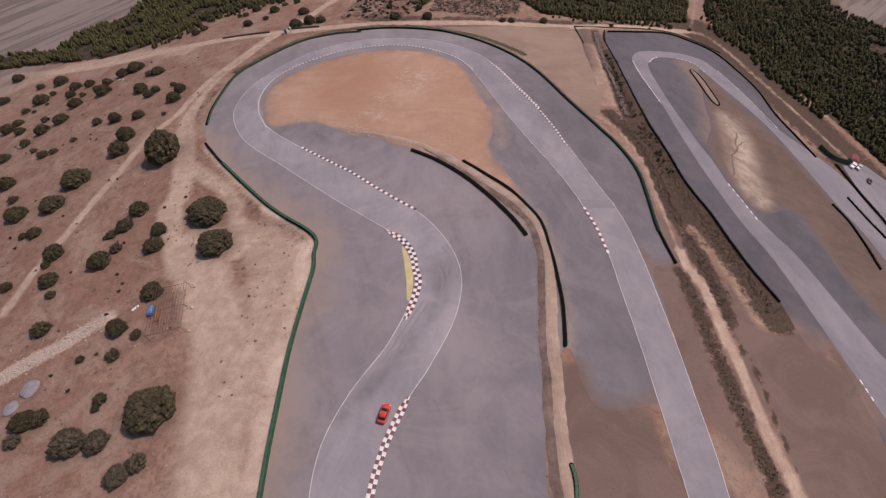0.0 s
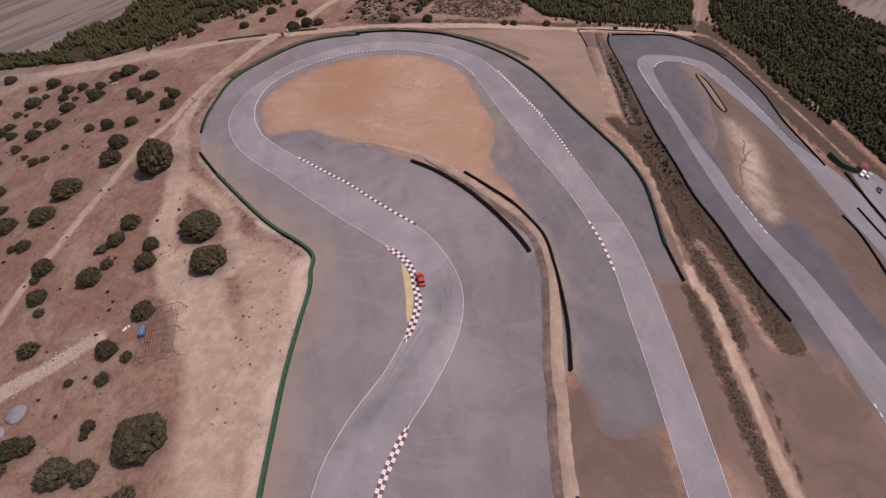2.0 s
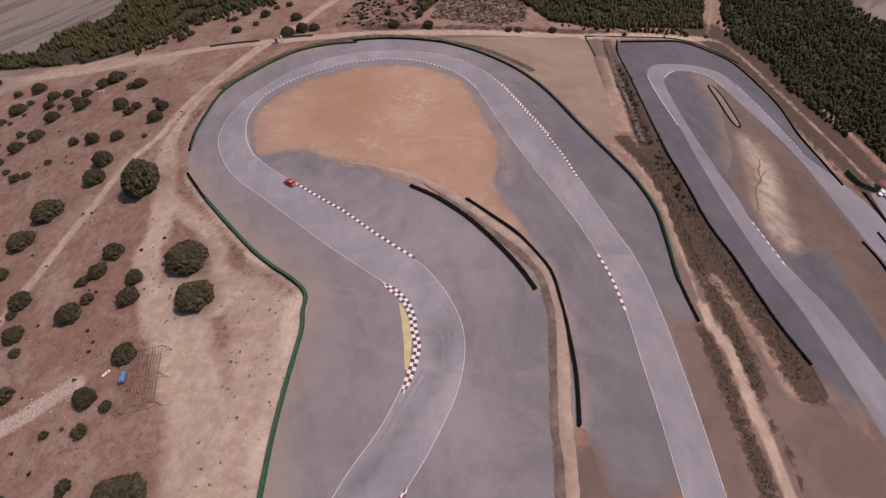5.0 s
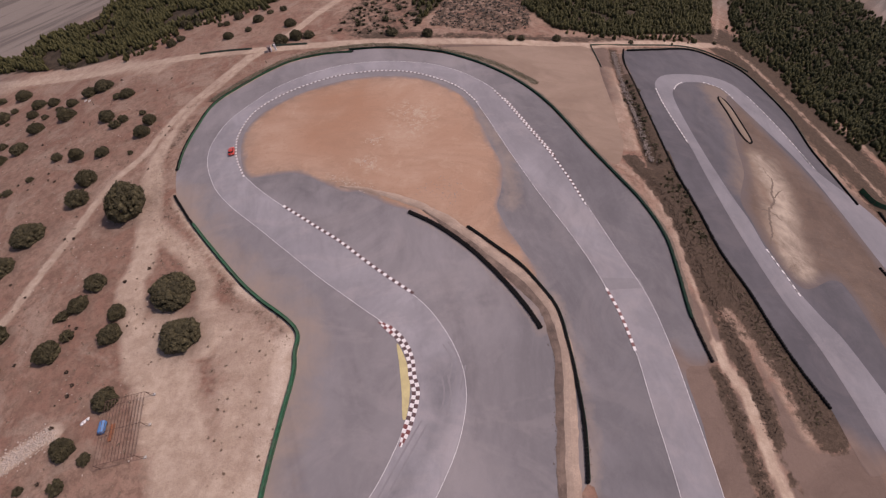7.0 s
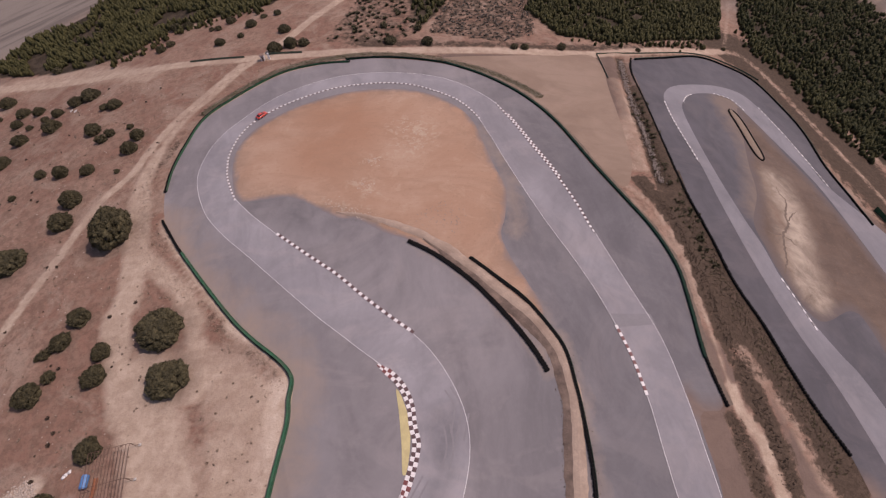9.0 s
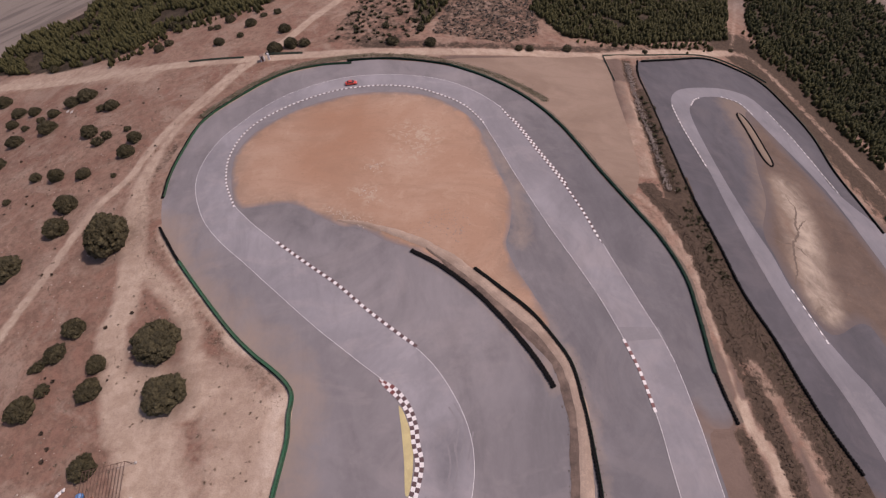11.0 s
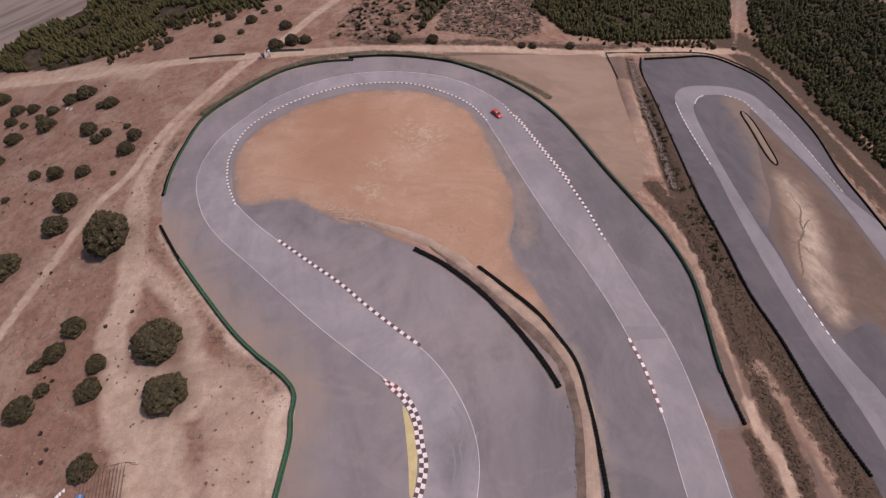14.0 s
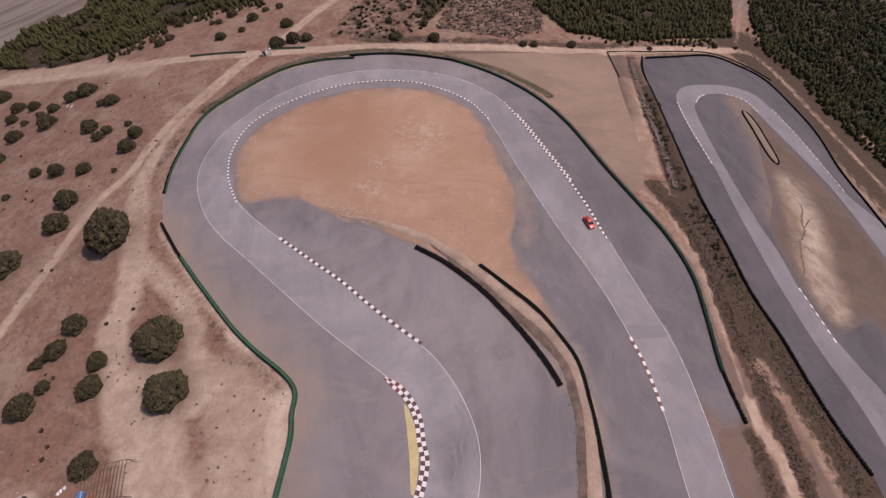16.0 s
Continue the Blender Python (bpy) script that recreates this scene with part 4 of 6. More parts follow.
line = spline(np.c_[np.array(TRACK), np.array(TRACK_W)], 1.5)
half = line[:, 2] / 2
track = structure("road_track", ribbon("track", line, half, -half, 0.06, M_TRACK, 6), "pale grey racing track asphalt with faint rubber marks", "road")
dusty(track, (), [(RACING_LINE, 0.8, 3.6, 0.6), (RACING_LINE_B, 0.6, 3.2, 0.55)], 0.4)
for k, side in ((0, 1), (1, -1)):
    structure("trim_line", ribbon("white_line", line, side * (half - 0.02), side * (half - 0.13), 0.075, M_LINE, 1), "thin worn white line along the track edge", "line")
M_SKID = plain("rubber_smear", (0.192, 0.176, 0.181), 0.9, vary=0.12, scale=0.4)
for pts in SKIDS:
    for o in (0.0, 1.5):
        structure("skid_mark", ribbon("skid_mark", spline(pts, 0.8), o + 0.2, o - 0.2, 0.072, M_SKID, 1), "faint dark tyre mark curving along the track", "tyre mark")
structure("road_patch", sheet("patch", TINT, 0.075, plain("fresh_patch", (0.185, 0.17, 0.176), 0.9, vary=0.12, scale=0.3)), "darker band of newer asphalt across the track", "asphalt")
structure("trim_yellow", sheet("yellow", spline(YELLOW, 1.0, True), 0.06, M_YELLOW), "faded yellow painted area behind the apex kerb", "paint")
bank = spline(BERM_ROAD, 1.5)
swell = np.clip(np.linspace(0, 5, len(bank)), 0.05, 1) ** 0.5
structure("ground_bank", ribbon("bank", bank, 1.9 * swell, -1.5 * swell, 0.09, plain("pale_bank_sand", (0.34, 0.25, 0.19), 0.95, vary=0.25, scale=0.4, dirt=(0.2, 0.138, 0.103)), 4, 0.5, 0.3), "pale sandy earth strip between the tyre walls", "sand")

verge = spline(GREEN_BAND, 1.5)
structure("ground_verge", ribbon("verge", verge, 1.7, -1.5, 0.08, plain("olive_weedy_soil", (0.125, 0.1, 0.066), 0.95, vary=0.4, scale=0.5, dirt=(0.2, 0.145, 0.105)), 2, 0.7), "olive-brown weedy verge outside the hairpin barrier", "verge")
back = spline(BARRIER_EAST, 1.5)
structure("ground_verge", ribbon("verge", back, 2.1, 0.7, 0.07, plain("tan_ridge_soil", (0.155, 0.112, 0.085), 0.95, vary=0.35, scale=0.5, dirt=(0.13, 0.09, 0.066)), 2, 0.6), "tan dirt ridge behind the dark barrier", "verge")
M_SLOPE = plain("brown_bank_soil", (0.125, 0.086, 0.067), 0.95, vary=0.45, scale=0.6, dirt=(0.2, 0.14, 0.106))
structure("ground_bank_edge", ribbon("bank_edge", bank[18:], -0.6, -0.7 - np.interp(np.arange(len(bank) - 18), (0, 10, 28, 36), (0, 3.2, 3.4, 2.5)), 0.07, M_SLOPE, 3, 0.55, 0.15), "brown weedy soil beside the sandy strip", "soil")
east = structure("road_runoff_east", sheet("east_runoff", spline(EAST_RUNOFF, 2.5, True), 0.03, M_EAST), "grey asphalt run-off of the second hairpin", "asphalt")
dusty(east, [(EAST_DUST, 5, 17, 0.9)], [(EAST_DARK, 4, 7, 0.6)], 0.0, [(EAST_DUST_B, 3, 9, 1.0)])
east_sand = structure("ground_east_infield", sheet("east_sand", spline(EAST_SAND, 2.0, True), 0.05, M_EASTSAND), "brown sandy infield with a pale dried puddle", "sand")
co = places(east_sand)
weight(east_sand, "pale", fade(away(co[:, 0], co[:, 1], spline(PALE_PATCH, 1)), 3, 9))
weight(east_sand, "damp", np.maximum(0.25, fade(away(co[:, 0], co[:, 1], spline(PALE_PATCH, 1) + np.array([-5.5, -3])), 1, 3.5)) * (1 - 0.8 * fade(away(co[:, 0], co[:, 1], spline(PALE_PATCH, 1)), 2, 6)))
M_RILL = plain("damp_rill_mud", (0.13, 0.092, 0.068), 0.9, vary=0.2, scale=0.8)
for pts, wide in ((RILL_A, 0.4), (RILL_B, 0.3), (RILL_C, 0.25), (RILL_D, 0.25)):
    l = spline(pts, 0.7)
    swell = wide * np.interp(np.linspace(0, 1, len(l)), (0, 0.3, 0.7, 1), (0.25, 1, 1, 0.5))
    l[1:-1, :2] += np.random.RandomState(len(l)).normal(0, 0.16, (len(l) - 2, 2))
    structure("ground_rill", ribbon("rill", l, swell, -swell, 0.06, M_RILL, 1), "branching dark rill in a dried puddle", "rill")
weight(east_sand, "deep", np.zeros(len(co)))
weight(east_sand, "rim", fade(away(co[:, 0], co[:, 1], spline(EAST_SAND, 1.0, True)), 0.4, 6.0))
ea, eb = spline(EAST_TRACK_A, 0.5), spline(EAST_TRACK_B, 0.5)


def between(name, a, b, lift, material, n=260, across=4):
    """A draped strip between two edge lines."""
    pick = lambda l: np.stack([np.interp(np.linspace(0, 1, n), np.linspace(0, 1, len(l)), l[:, c]) for c in (0, 1)], 1)
    a, b = pick(a), pick(b)
    verts, faces = [], []
    for j in range(across + 1):
        q = a + (b - a) * j / across
        verts += list(zip(q[:, 0], q[:, 1], ground_z(q[:, 0], q[:, 1]) + lift))
    for j in range(across):
        faces += [(j * n + i, (j + 1) * n + i, (j + 1) * n + i + 1, j * n + i + 1) for i in range(n - 1)]
    me = mesh_of(name, verts, faces, material)
    if me.polygons[0].normal.z < 0:
        me.flip_normals()
    return me


east_track = structure("road_track_east", between("east_track", ea, eb, 0.06, M_EASTTRACK), "pale grey asphalt track of the second hairpin", "road")
dusty(east_track)


# ---- kerbs: rows of painted concrete blocks ----
def block_mesh(w, l, material):
    bm = box(w, l, 0.07, 0, 0.015)
    me = bpy.data.meshes.new("block")
    bm.to_mesh(me)
    bm.free()
    me.materials.append(material)
    return me


def kerb(points, size, columns, label, red=M_RED, flip=False, rows_from=0, rows_to=1.0, wide=None, lift=0.07, tip=None):
    """A kerb of chequered blocks along a line, with one or two columns."""
    l = spline(points, size)
    n, hd = sides(l), headings(l)
    base = tagged(new("kerb"), label, "kerb", "track kerbs")
    base.matrix_world = Matrix.Translation((l[0, 0], l[0, 1], gz(l[0, 0], l[0, 1])))
    inv = base.matrix_world.inverted()
    wide = wide or size * 0.95
    meshes = [block_mesh(wide, size * 0.99, m) for m in (M_WHITE, red)]
    tips = block_mesh(wide, size * 0.99, tip or M_RED) if columns > 1 else None
    for i in range(len(l)):
        cols = 1 if i < rows_from or i > rows_to * len(l) else columns
        for c in range(cols):
            o = (c - (columns - 1) / 2) * wide
            x, y = l[i, 0] + n[i, 0] * o, l[i, 1] + n[i, 1] * o
            ob = new("block", meshes[0] if (i + c + flip) % 2 == 0 else (tips if tips and min(i, len(l) - 1 - i) < 5 else meshes[1]))
            ob.parent = base
            slim = min(1.0, 0.35 + 0.22 * min(i, len(l) - 1 - i)) if columns > 1 else 1.0
            x, y = l[i, 0] + n[i, 0] * o * slim, l[i, 1] + n[i, 1] * o * slim
            ob.matrix_basis = inv @ tilt(x, y, hd[i], lift) @ Matrix.Diagonal((slim, 1, 1, 1))
    return base


DARKRED = plain("dark_red_paint", (0.1, 0.055, 0.055), 0.8, vary=0.3, scale=1.5)
kerb(KERB_ENTRY, 0.95, 2, "wide red and white chequered concrete kerb at the corner entry", plain("faded_maroon_paint", (0.16, 0.085, 0.085), 0.8, vary=0.3, scale=1.5), wide=0.85)
kerb(KERB_APEX, 0.98, 2, "dark red and white chequered apex kerb beside yellow paint", DARKRED, flip=True)
kerb(KERB_EXIT, 1.05, 1, "dark red and white striped kerb along the track edge", DARKRED, wide=0.85)
kerb(KERB_HAIRPIN, 0.85, 1, "worn white striped kerb round the sandy infield", plain("grey_kerb_gap", (0.16, 0.12, 0.115), 0.85), wide=0.6)
kerb(KERB_OUT, 0.9, 2, "white and dark chequered kerb on the hairpin exit", DARKRED, rows_from=9, rows_to=0.64, tip=plain("bare_grey_blocks", (0.15, 0.125, 0.122), 0.85), wide=0.7)
kerb(KERB_STRAIGHT, 1.1, 1, "short red and white striped kerb beside the straight", plain("faded_red_paint", (0.19, 0.085, 0.08), 0.8, vary=0.3, scale=1.5), wide=0.8)
GAP = plain("bare_kerb_concrete", (0.24, 0.215, 0.21), 0.9)
for pts, size in ((EAST_KERB_A, 1.1), (EAST_KERB_B, 1.1), (EAST_KERB_C, 1.2), (EAST_KERB_D, 1.3), (EAST_KERB_E, 0.9), (EAST_KERB_F, 1.2)):
    kerb(pts, size, 1, "worn white striped kerb of the second hairpin", GAP, wide=0.5)


# ---- tyre barriers ----
def tyre_stack_mesh(count=3, r=0.42, seg=10):
    """Stacked tyres with a hollow top."""
    prof, h = [], 0.2
    for k in range(count):
        prof += [(r * 0.86, k * h + 0.01), (r, k * h + 0.06), (r, k * h + 0.14), (r * 0.86, k * h + 0.19)]
    prof += [(r * 0.5, count * h - 0.01), (r * 0.45, count * h - 0.22)]
    verts = [(a * math.cos(2 * math.pi * i / seg), a * math.sin(2 * math.pi * i / seg), z) for a, z in prof for i in range(seg)]
    faces = [(j * seg + i, j * seg + (i + 1) % seg, (j + 1) * seg + (i + 1) % seg, (j + 1) * seg + i) for j in range(len(prof) - 1) for i in range(seg)]
    faces.append(tuple((len(prof) - 1) * seg + i for i in range(seg)))
    return mesh_of("barrier_module", verts, faces, M_TYRE, False)


STACK = tyre_stack_mesh()


def belt(line, off, height, thick, material, z0=0.02, name="belt"):
    """A thin upright band along a line with a flat top."""
    n = sides(line)
    verts, faces = [], []
    for o, zz in ((off - thick / 2, z0), (off - thick / 2, height), (off + thick / 2, height), (off + thick / 2, z0)):
        q = line[:, :2] + n * o
        verts += list(zip(q[:, 0], q[:, 1], ground_z(q[:, 0], q[:, 1]) + zz))
    k = len(line)
    for j in range(4):
        for i in range(k - 1):
            a, b = j * k + i, (j + 1) % 4 * k + i
            faces.append((a, a + 1, b + 1, b))
    faces += [(0, k, 2 * k, 3 * k), (k - 1, 4 * k - 1, 3 * k - 1, 2 * k - 1)]
    return mesh_of(name, verts, faces, material)


def barrier(points, label, belted=None, side=1, rows=1, step=0.82, first=0.0, last=1.0, wall=0.62, thick=0.12, cap=None):
    """A wall of tyre stacks along a line; a belt may cover its track side from first to last."""
    base = tagged(new("tyre_barrier"), label, "barrier", "tyre barriers")
    l = spline(points, step)
    n = sides(l)
    rng = random.Random(len(l))
    ends = []
    for i in range(len(l)):
        for r in range(rows):
            o = -side * (r * 0.52 + 0.3 + rng.uniform(-0.06, 0.06))
            ends.append((l[i, 0] + n[i, 0] * o, l[i, 1] + n[i, 1] * o))
    if len(ends) <= 300:
        for x, y in ends:
            ob = new("barrier_module", STACK)
            ob.parent = base
            ob.matrix_basis = tilt(x, y, rng.uniform(0, 6), 0.03, rng.uniform(0.95, 1.08))
    else:
        src = np.empty(len(STACK.vertices) * 3)
        STACK.vertices.foreach_get("co", src)
        src = src.reshape(-1, 3)
        fs = [tuple(p.vertices) for p in STACK.polygons]
        verts, faces = [], []
        for i, (x, y) in enumerate(ends):
            verts.append(src * rng.uniform(0.95, 1.08) + np.array([x, y, gz(x, y) + 0.03]))
            faces += [tuple(v + i * len(src) for v in f) for f in fs]
        ob = part("module_row", mesh_of("module_row", np.concatenate(verts), faces, M_TYRE), None, base)
        ob["kind"] = "stuff"
    if belted:
        k0, k1 = int(first * (len(l) - 1)), int(last * (len(l) - 1)) + 1
        part("belt", belt(l[k0:k1], side * 0.18, wall, thick, belted), None, base, "rubber belt facing the track")
    if cap:
        part("cap", belt(l[int(first * (len(l) - 1)):int(last * (len(l) - 1)) + 1], -side * 0.25, wall + 0.06, 0.6, cap, wall - 0.06), None, base, "painted belt laid over the tyre tops")
    return base


barrier(TYRES_INNER, "low wall of stacked black tyres beside an earth strip", rows=2)
barrier(TYRES_OUTER, "curved wall of stacked black tyres with a dark belt", M_DKGREEN, 1, rows=1)
barrier(BARRIER_EAST, "tyre wall with a dark green belt along the hairpin exit", M_DKGREEN, -1, last=0.93, cap=M_DKGREEN)
barrier(BARRIER_TOP, "tyre wall with a dark belt outside the hairpin", M_DKGREEN, -1, wall=0.8)
barrier(BARRIER_NORTH, "tyre wall behind a green belt outside the hairpin", M_GREEN, -1, wall=0.85)
barrier(BARRIER_WEST[:5], "tyre wall with a green belt and dry weeds behind", M_GREEN, 1, wall=0.75, first=0.3, cap=M_GREEN)
barrier(BARRIER_WEST[4:], "tyre wall under a bright green painted belt", M_GREEN, 1, wall=0.9, cap=M_GREEN)
barrier(TYRES_EAST, "long wall of stacked black tyres beside a brushy ditch", rows=1)
barrier(WALL_EAST, "tyre wall with a green belt round the second hairpin", M_NET, 1, wall=0.7)
barrier(EAST_TYRES_IN, "low black tyre wall on brown earth", rows=1)
barrier(SOUTH_TYRES, "short green-topped tyre wall beside a dirt road", M_GREEN, 1, cap=M_GREEN)


def island():
    """A long low mound ringed with tyres."""
    l = spline(ISLAND, 0.7)
    n = sides(l)
    w = 2.1 * np.sqrt(np.clip(1 - (np.linspace(-1, 1, len(l))) ** 6, 0.02, 1))
    base = tagged(new("tyre_island"), "long sandy traffic island ringed with black tyres", "island")
    verts, faces, m = [], [], 7
    for j in range(m):
        f = j / (m - 1) * 2 - 1
        q = l[:, :2] + n * (w * f)[:, None]
        verts += list(zip(q[:, 0], q[:, 1], ground_z(q[:, 0], q[:, 1]) + 0.06 + 0.45 * (1 - f * f)))
    k = len(l)
    faces = [(j * k + i, j * k + i + 1, (j + 1) * k + i + 1, (j + 1) * k + i) for j in range(m - 1) for i in range(k - 1)]
    me = mesh_of("mound", verts, faces, plain("island_earth", (0.2, 0.145, 0.105), 0.95))
    if me.polygons[0].normal.z < 0:
        me.flip_normals()
    part("mound", me, None, base)
    for side in (1, -1):
        q = l[:, :2] + n * (w * side)[:, None]
        for x, y in q:
            ob = new("barrier_module", STACK)
            ob.parent = base
            ob.matrix_basis = tilt(x, y, x, -0.2)
    return base


island()


# ---- trees ----
def lump(rng, cx, cy, cz, r, sub=2, rough=0.28, squash=0.85):
    bm = bmesh.new()
    bmesh.ops.create_icosphere(bm, subdivisions=sub, radius=1)
    s = Vector((rng.uniform(0, 90), rng.uniform(0, 90), rng.uniform(0, 90)))
    v = []
    for q in bm.verts:
        k = 1 + rough * noise.noise(q.co * 1.7 + s) + rough * 0.8 * noise.noise(q.co * 4.5 + s)
        v.append((cx + q.co.x * r * k, cy + q.co.y * r * k, cz + q.co.z * r * k * squash))
    f = [tuple(x.index for x in p.verts) for p in bm.faces]
    bm.free()
    return v, f


def leaves(rng, v, f, count, cx, cy, cz, r, size, squash=0.85):
    """Small bent leaf sprays standing off the crown."""
    for _ in range(count):
        d = Vector((rng.gauss(0, 1), rng.gauss(0, 1), rng.gauss(0.35, 1))).normalized()
        p = Vector((cx, cy, cz)) + Vector((d.x, d.y, d.z * squash)) * r * rng.uniform(0.86, 1.12)
        u = d.orthogonal().normalized()
        u.rotate(Euler((rng.uniform(-1, 1), rng.uniform(-1, 1), rng.uniform(0, 6.28))))
        w = (d + Vector((rng.uniform(-0.8, 0.8), rng.uniform(-0.8, 0.8), rng.uniform(-0.4, 0.8)))).normalized()
        s = size * rng.uniform(0.6, 1.4)
        i = len(v)
        v += [tuple(p - u * s * 0.5), tuple(p + u * s * 0.5), tuple(p + u * s * 0.2 + w * s), tuple(p - u * s * 0.3 + w * s * 0.8)]
        f.append((i, i + 1, i + 2, i + 3))


def oak_meshes(seed, lumps, dense, squash, small=False, fine=1.0):
    """A holm oak of crown radius 1: trunk with limbs, crown of many small clumps and leaf sprays with an uneven rim."""
    rng = random.Random(seed)
    bm = bmesh.new()
    rod(bm, (0, 0, -0.1), (0.03, 0.02, 0.4), 0.1, 7)
    for k in range(5):
        a = k * 1.26 + rng.uniform(-0.3, 0.3)
        rod(bm, (0.03, 0.02, 0.25), (0.45 * math.cos(a), 0.45 * math.sin(a), 0.5), 0.04, 5)
    trunk = bpy.data.meshes.new("trunk")
    bm.to_mesh(trunk)
    bm.free()
    trunk.materials.append(M_BARK)
    rim = [1 + 0.3 * noise.noise(Vector((math.cos(q / 10) * 1.3, math.sin(q / 10) * 1.3, seed))) for q in range(63)]
    v, f = [], []
    for k in range(lumps):
        a, d = (k * 2.39996 + rng.uniform(-0.3, 0.3)) % 6.28318, math.sqrt((k + 0.5) / lumps)
        reach = 0.86 * d * rim[int(a * 10)]
        r = rng.uniform(0.2, 0.29) if small else rng.uniform(0.13, 0.23) * (1.15 - 0.3 * d) * fine
        cz = 0.3 + 0.58 * squash * math.sqrt(max(0.0, 1 - d ** 2.6)) * rng.uniform(0.84, 1.1) - 0.1 * d
        x, y = reach * math.cos(a), reach * math.sin(a)
        lv, lf = lump(rng, x, y, cz, r, 1 if small else 2, 0.4, 0.8)
        o = len(v)
        v += lv
        f += [tuple(i + o for i in p) for p in lf]
        leaves(rng, v, f, dense, x, y, cz, r, 0.1 if small else 0.07 * fine)
    # a fringe under the rim closes the skirt of the crown
    for k in range(10 if small else 22):
        a = k * 6.28318 / (10 if small else 22)
        reach = 0.7 * rim[int(a * 10) % 63]
        lv, lf = lump(rng, reach * math.cos(a), reach * math.sin(a), 0.2, 0.24, 1, 0.4, 0.75)
        o = len(v)
        v += lv
        f += [tuple(i + o for i in p) for p in lf]
    return trunk, v, f


OAKS = [oak_meshes(s, n, 42, q) for s, n, q in ((3, 70, 0.8), (8, 82, 0.9), (15, 64, 0.75), (21, 76, 1.0))]
BUSH_OAKS = [oak_meshes(s, n, 26, q, True) for s, n, q in ((5, 18, 0.8), (12, 22, 0.95), (30, 15, 0.7))]
BIG_OAKS = [oak_meshes(s, n, 26, q, False, 0.72) for s, n, q in ((41, 150, 0.85), (47, 165, 0.9))]
CROWNS = {}


def crown_of(shape, material):
    """The crown mesh of a shape in a leaf material, made once."""
    key = (id(shape), material.name)
    if key not in CROWNS:
        CROWNS[key] = mesh_of("crown", shape[1], shape[2], material)
    return CROWNS[key]


M_GRAVEL = plain("blue_grey_gravel", (0.23, 0.215, 0.225), 0.95, vary=0.3, scale=1.0)
rng_t = random.Random(77)


def oak(x, y, r, label, kind, group, leaf=M_OAK, form=None):
    t = tagged(new(kind), label, "tree" if kind == "oak_tree" else "shrub", group)
    shape = rng_t.choice(BIG_OAKS if r > 4.2 else OAKS if r > 2.3 else BUSH_OAKS)
    part("trunk", shape[0], None, t)
    part("crown", crown_of(shape, leaf), None, t)
    k = r * 1.04
    turn, wide, tall, deep = form or (rng_t.uniform(0, 6.28), rng_t.uniform(0.9, 1.1), rng_t.uniform(0.9, 1.15), 1.0)
    t.matrix_world = Matrix.LocRotScale((x, y, gz(x, y)), Euler((0, 0, turn)), (k * wide, k * deep, k * tall))
    return t


for x, y, r in TREES_GREY:
    oak(x, y, r, "sparse grey-green bush on dry soil", "oak_shrub", "oak bushes", M_GREYLEAF)
for rows in (TREES_A, TREES_B, TREES_C, TREES_D):
    for x, y, r in rows:
        if r > 2.3:
            form = (0.12, 0.7, 1.25, 1.08) if r > 7 and x < -80 else (0.4, 0.95, 0.8, 1.0) if r > 4.2 else None
            oak(x, y, r * (0.94 if r > 4.2 else 1.0), "round dark green holm oak on dry reddish soil" if r < 4.5 else "large spreading dark green holm oak on sandy soil", "oak_tree", "holm oaks", form=form)
        else:
            oak(x, y, r, "small dark green oak bush on dry reddish soil", "oak_shrub", "oak bushes")


def scatter(ring, count, seed, gap=0.0):
    """Random places within a ring."""
    rs = np.random.RandomState(seed)
    a = np.array(ring)[:, :2]
    lo, hi = a.min(0), a.max(0)
    out = np.empty((0, 2))
    while len(out) < count:
        q = rs.uniform(lo, hi, (count * 3, 2))
        out = np.concatenate([out, q[inside(q[:, 0], q[:, 1], a)]])
    return out[:count]


def planted(name, pts, sizes, shapes, faces, material, label, category, seed, keep_off=True):
    """Many small plants or stones joined as one: shapes are (k, n, 3) variants with the same triangles."""
    rs = np.random.RandomState(seed)
    ok = np.ones(len(pts), bool)
    for ring in KEEP_OUT if keep_off else ():
        ok &= ~inside(pts[:, 0], pts[:, 1], ring)
    pts, sizes = pts[ok], sizes[ok]
    m, n = len(pts), shapes.shape[1]
    a = rs.uniform(0, 2 * math.pi, m)
    v = shapes[rs.randint(0, len(shapes), m)] * sizes[:, None, None]
    v[:, :, 2] *= rs.uniform(0.8, 1.25, m)[:, None]
    x = v[:, :, 0] * np.cos(a)[:, None] - v[:, :, 1] * np.sin(a)[:, None] + pts[:, :1]
    y = v[:, :, 0] * np.sin(a)[:, None] + v[:, :, 1] * np.cos(a)[:, None] + pts[:, 1:2]
    z = v[:, :, 2] + ground_z(pts[:, 0], pts[:, 1])[:, None]
    f = (faces[None] + (np.arange(m) * n)[:, None, None]).reshape(-1, 3)
    me = bpy.data.meshes.new(name)
    me.vertices.add(m * n)
    me.vertices.foreach_set("co", np.stack([x, y, z], 2).ravel())
    me.loops.add(f.size)
    me.loops.foreach_set("vertex_index", f.ravel().astype(np.int32))
    me.polygons.add(len(f))
    me.polygons.foreach_set("loop_start", np.arange(0, f.size, 3, dtype=np.int32))
    me.materials.append(material)
    me.update(calc_edges=True)
    return tagged(new(name, me), label, category, kind="stuff")


KEEP_OUT = [spline(RUNOFF, 2, True), spline(EAST_RUNOFF, 2, True)]


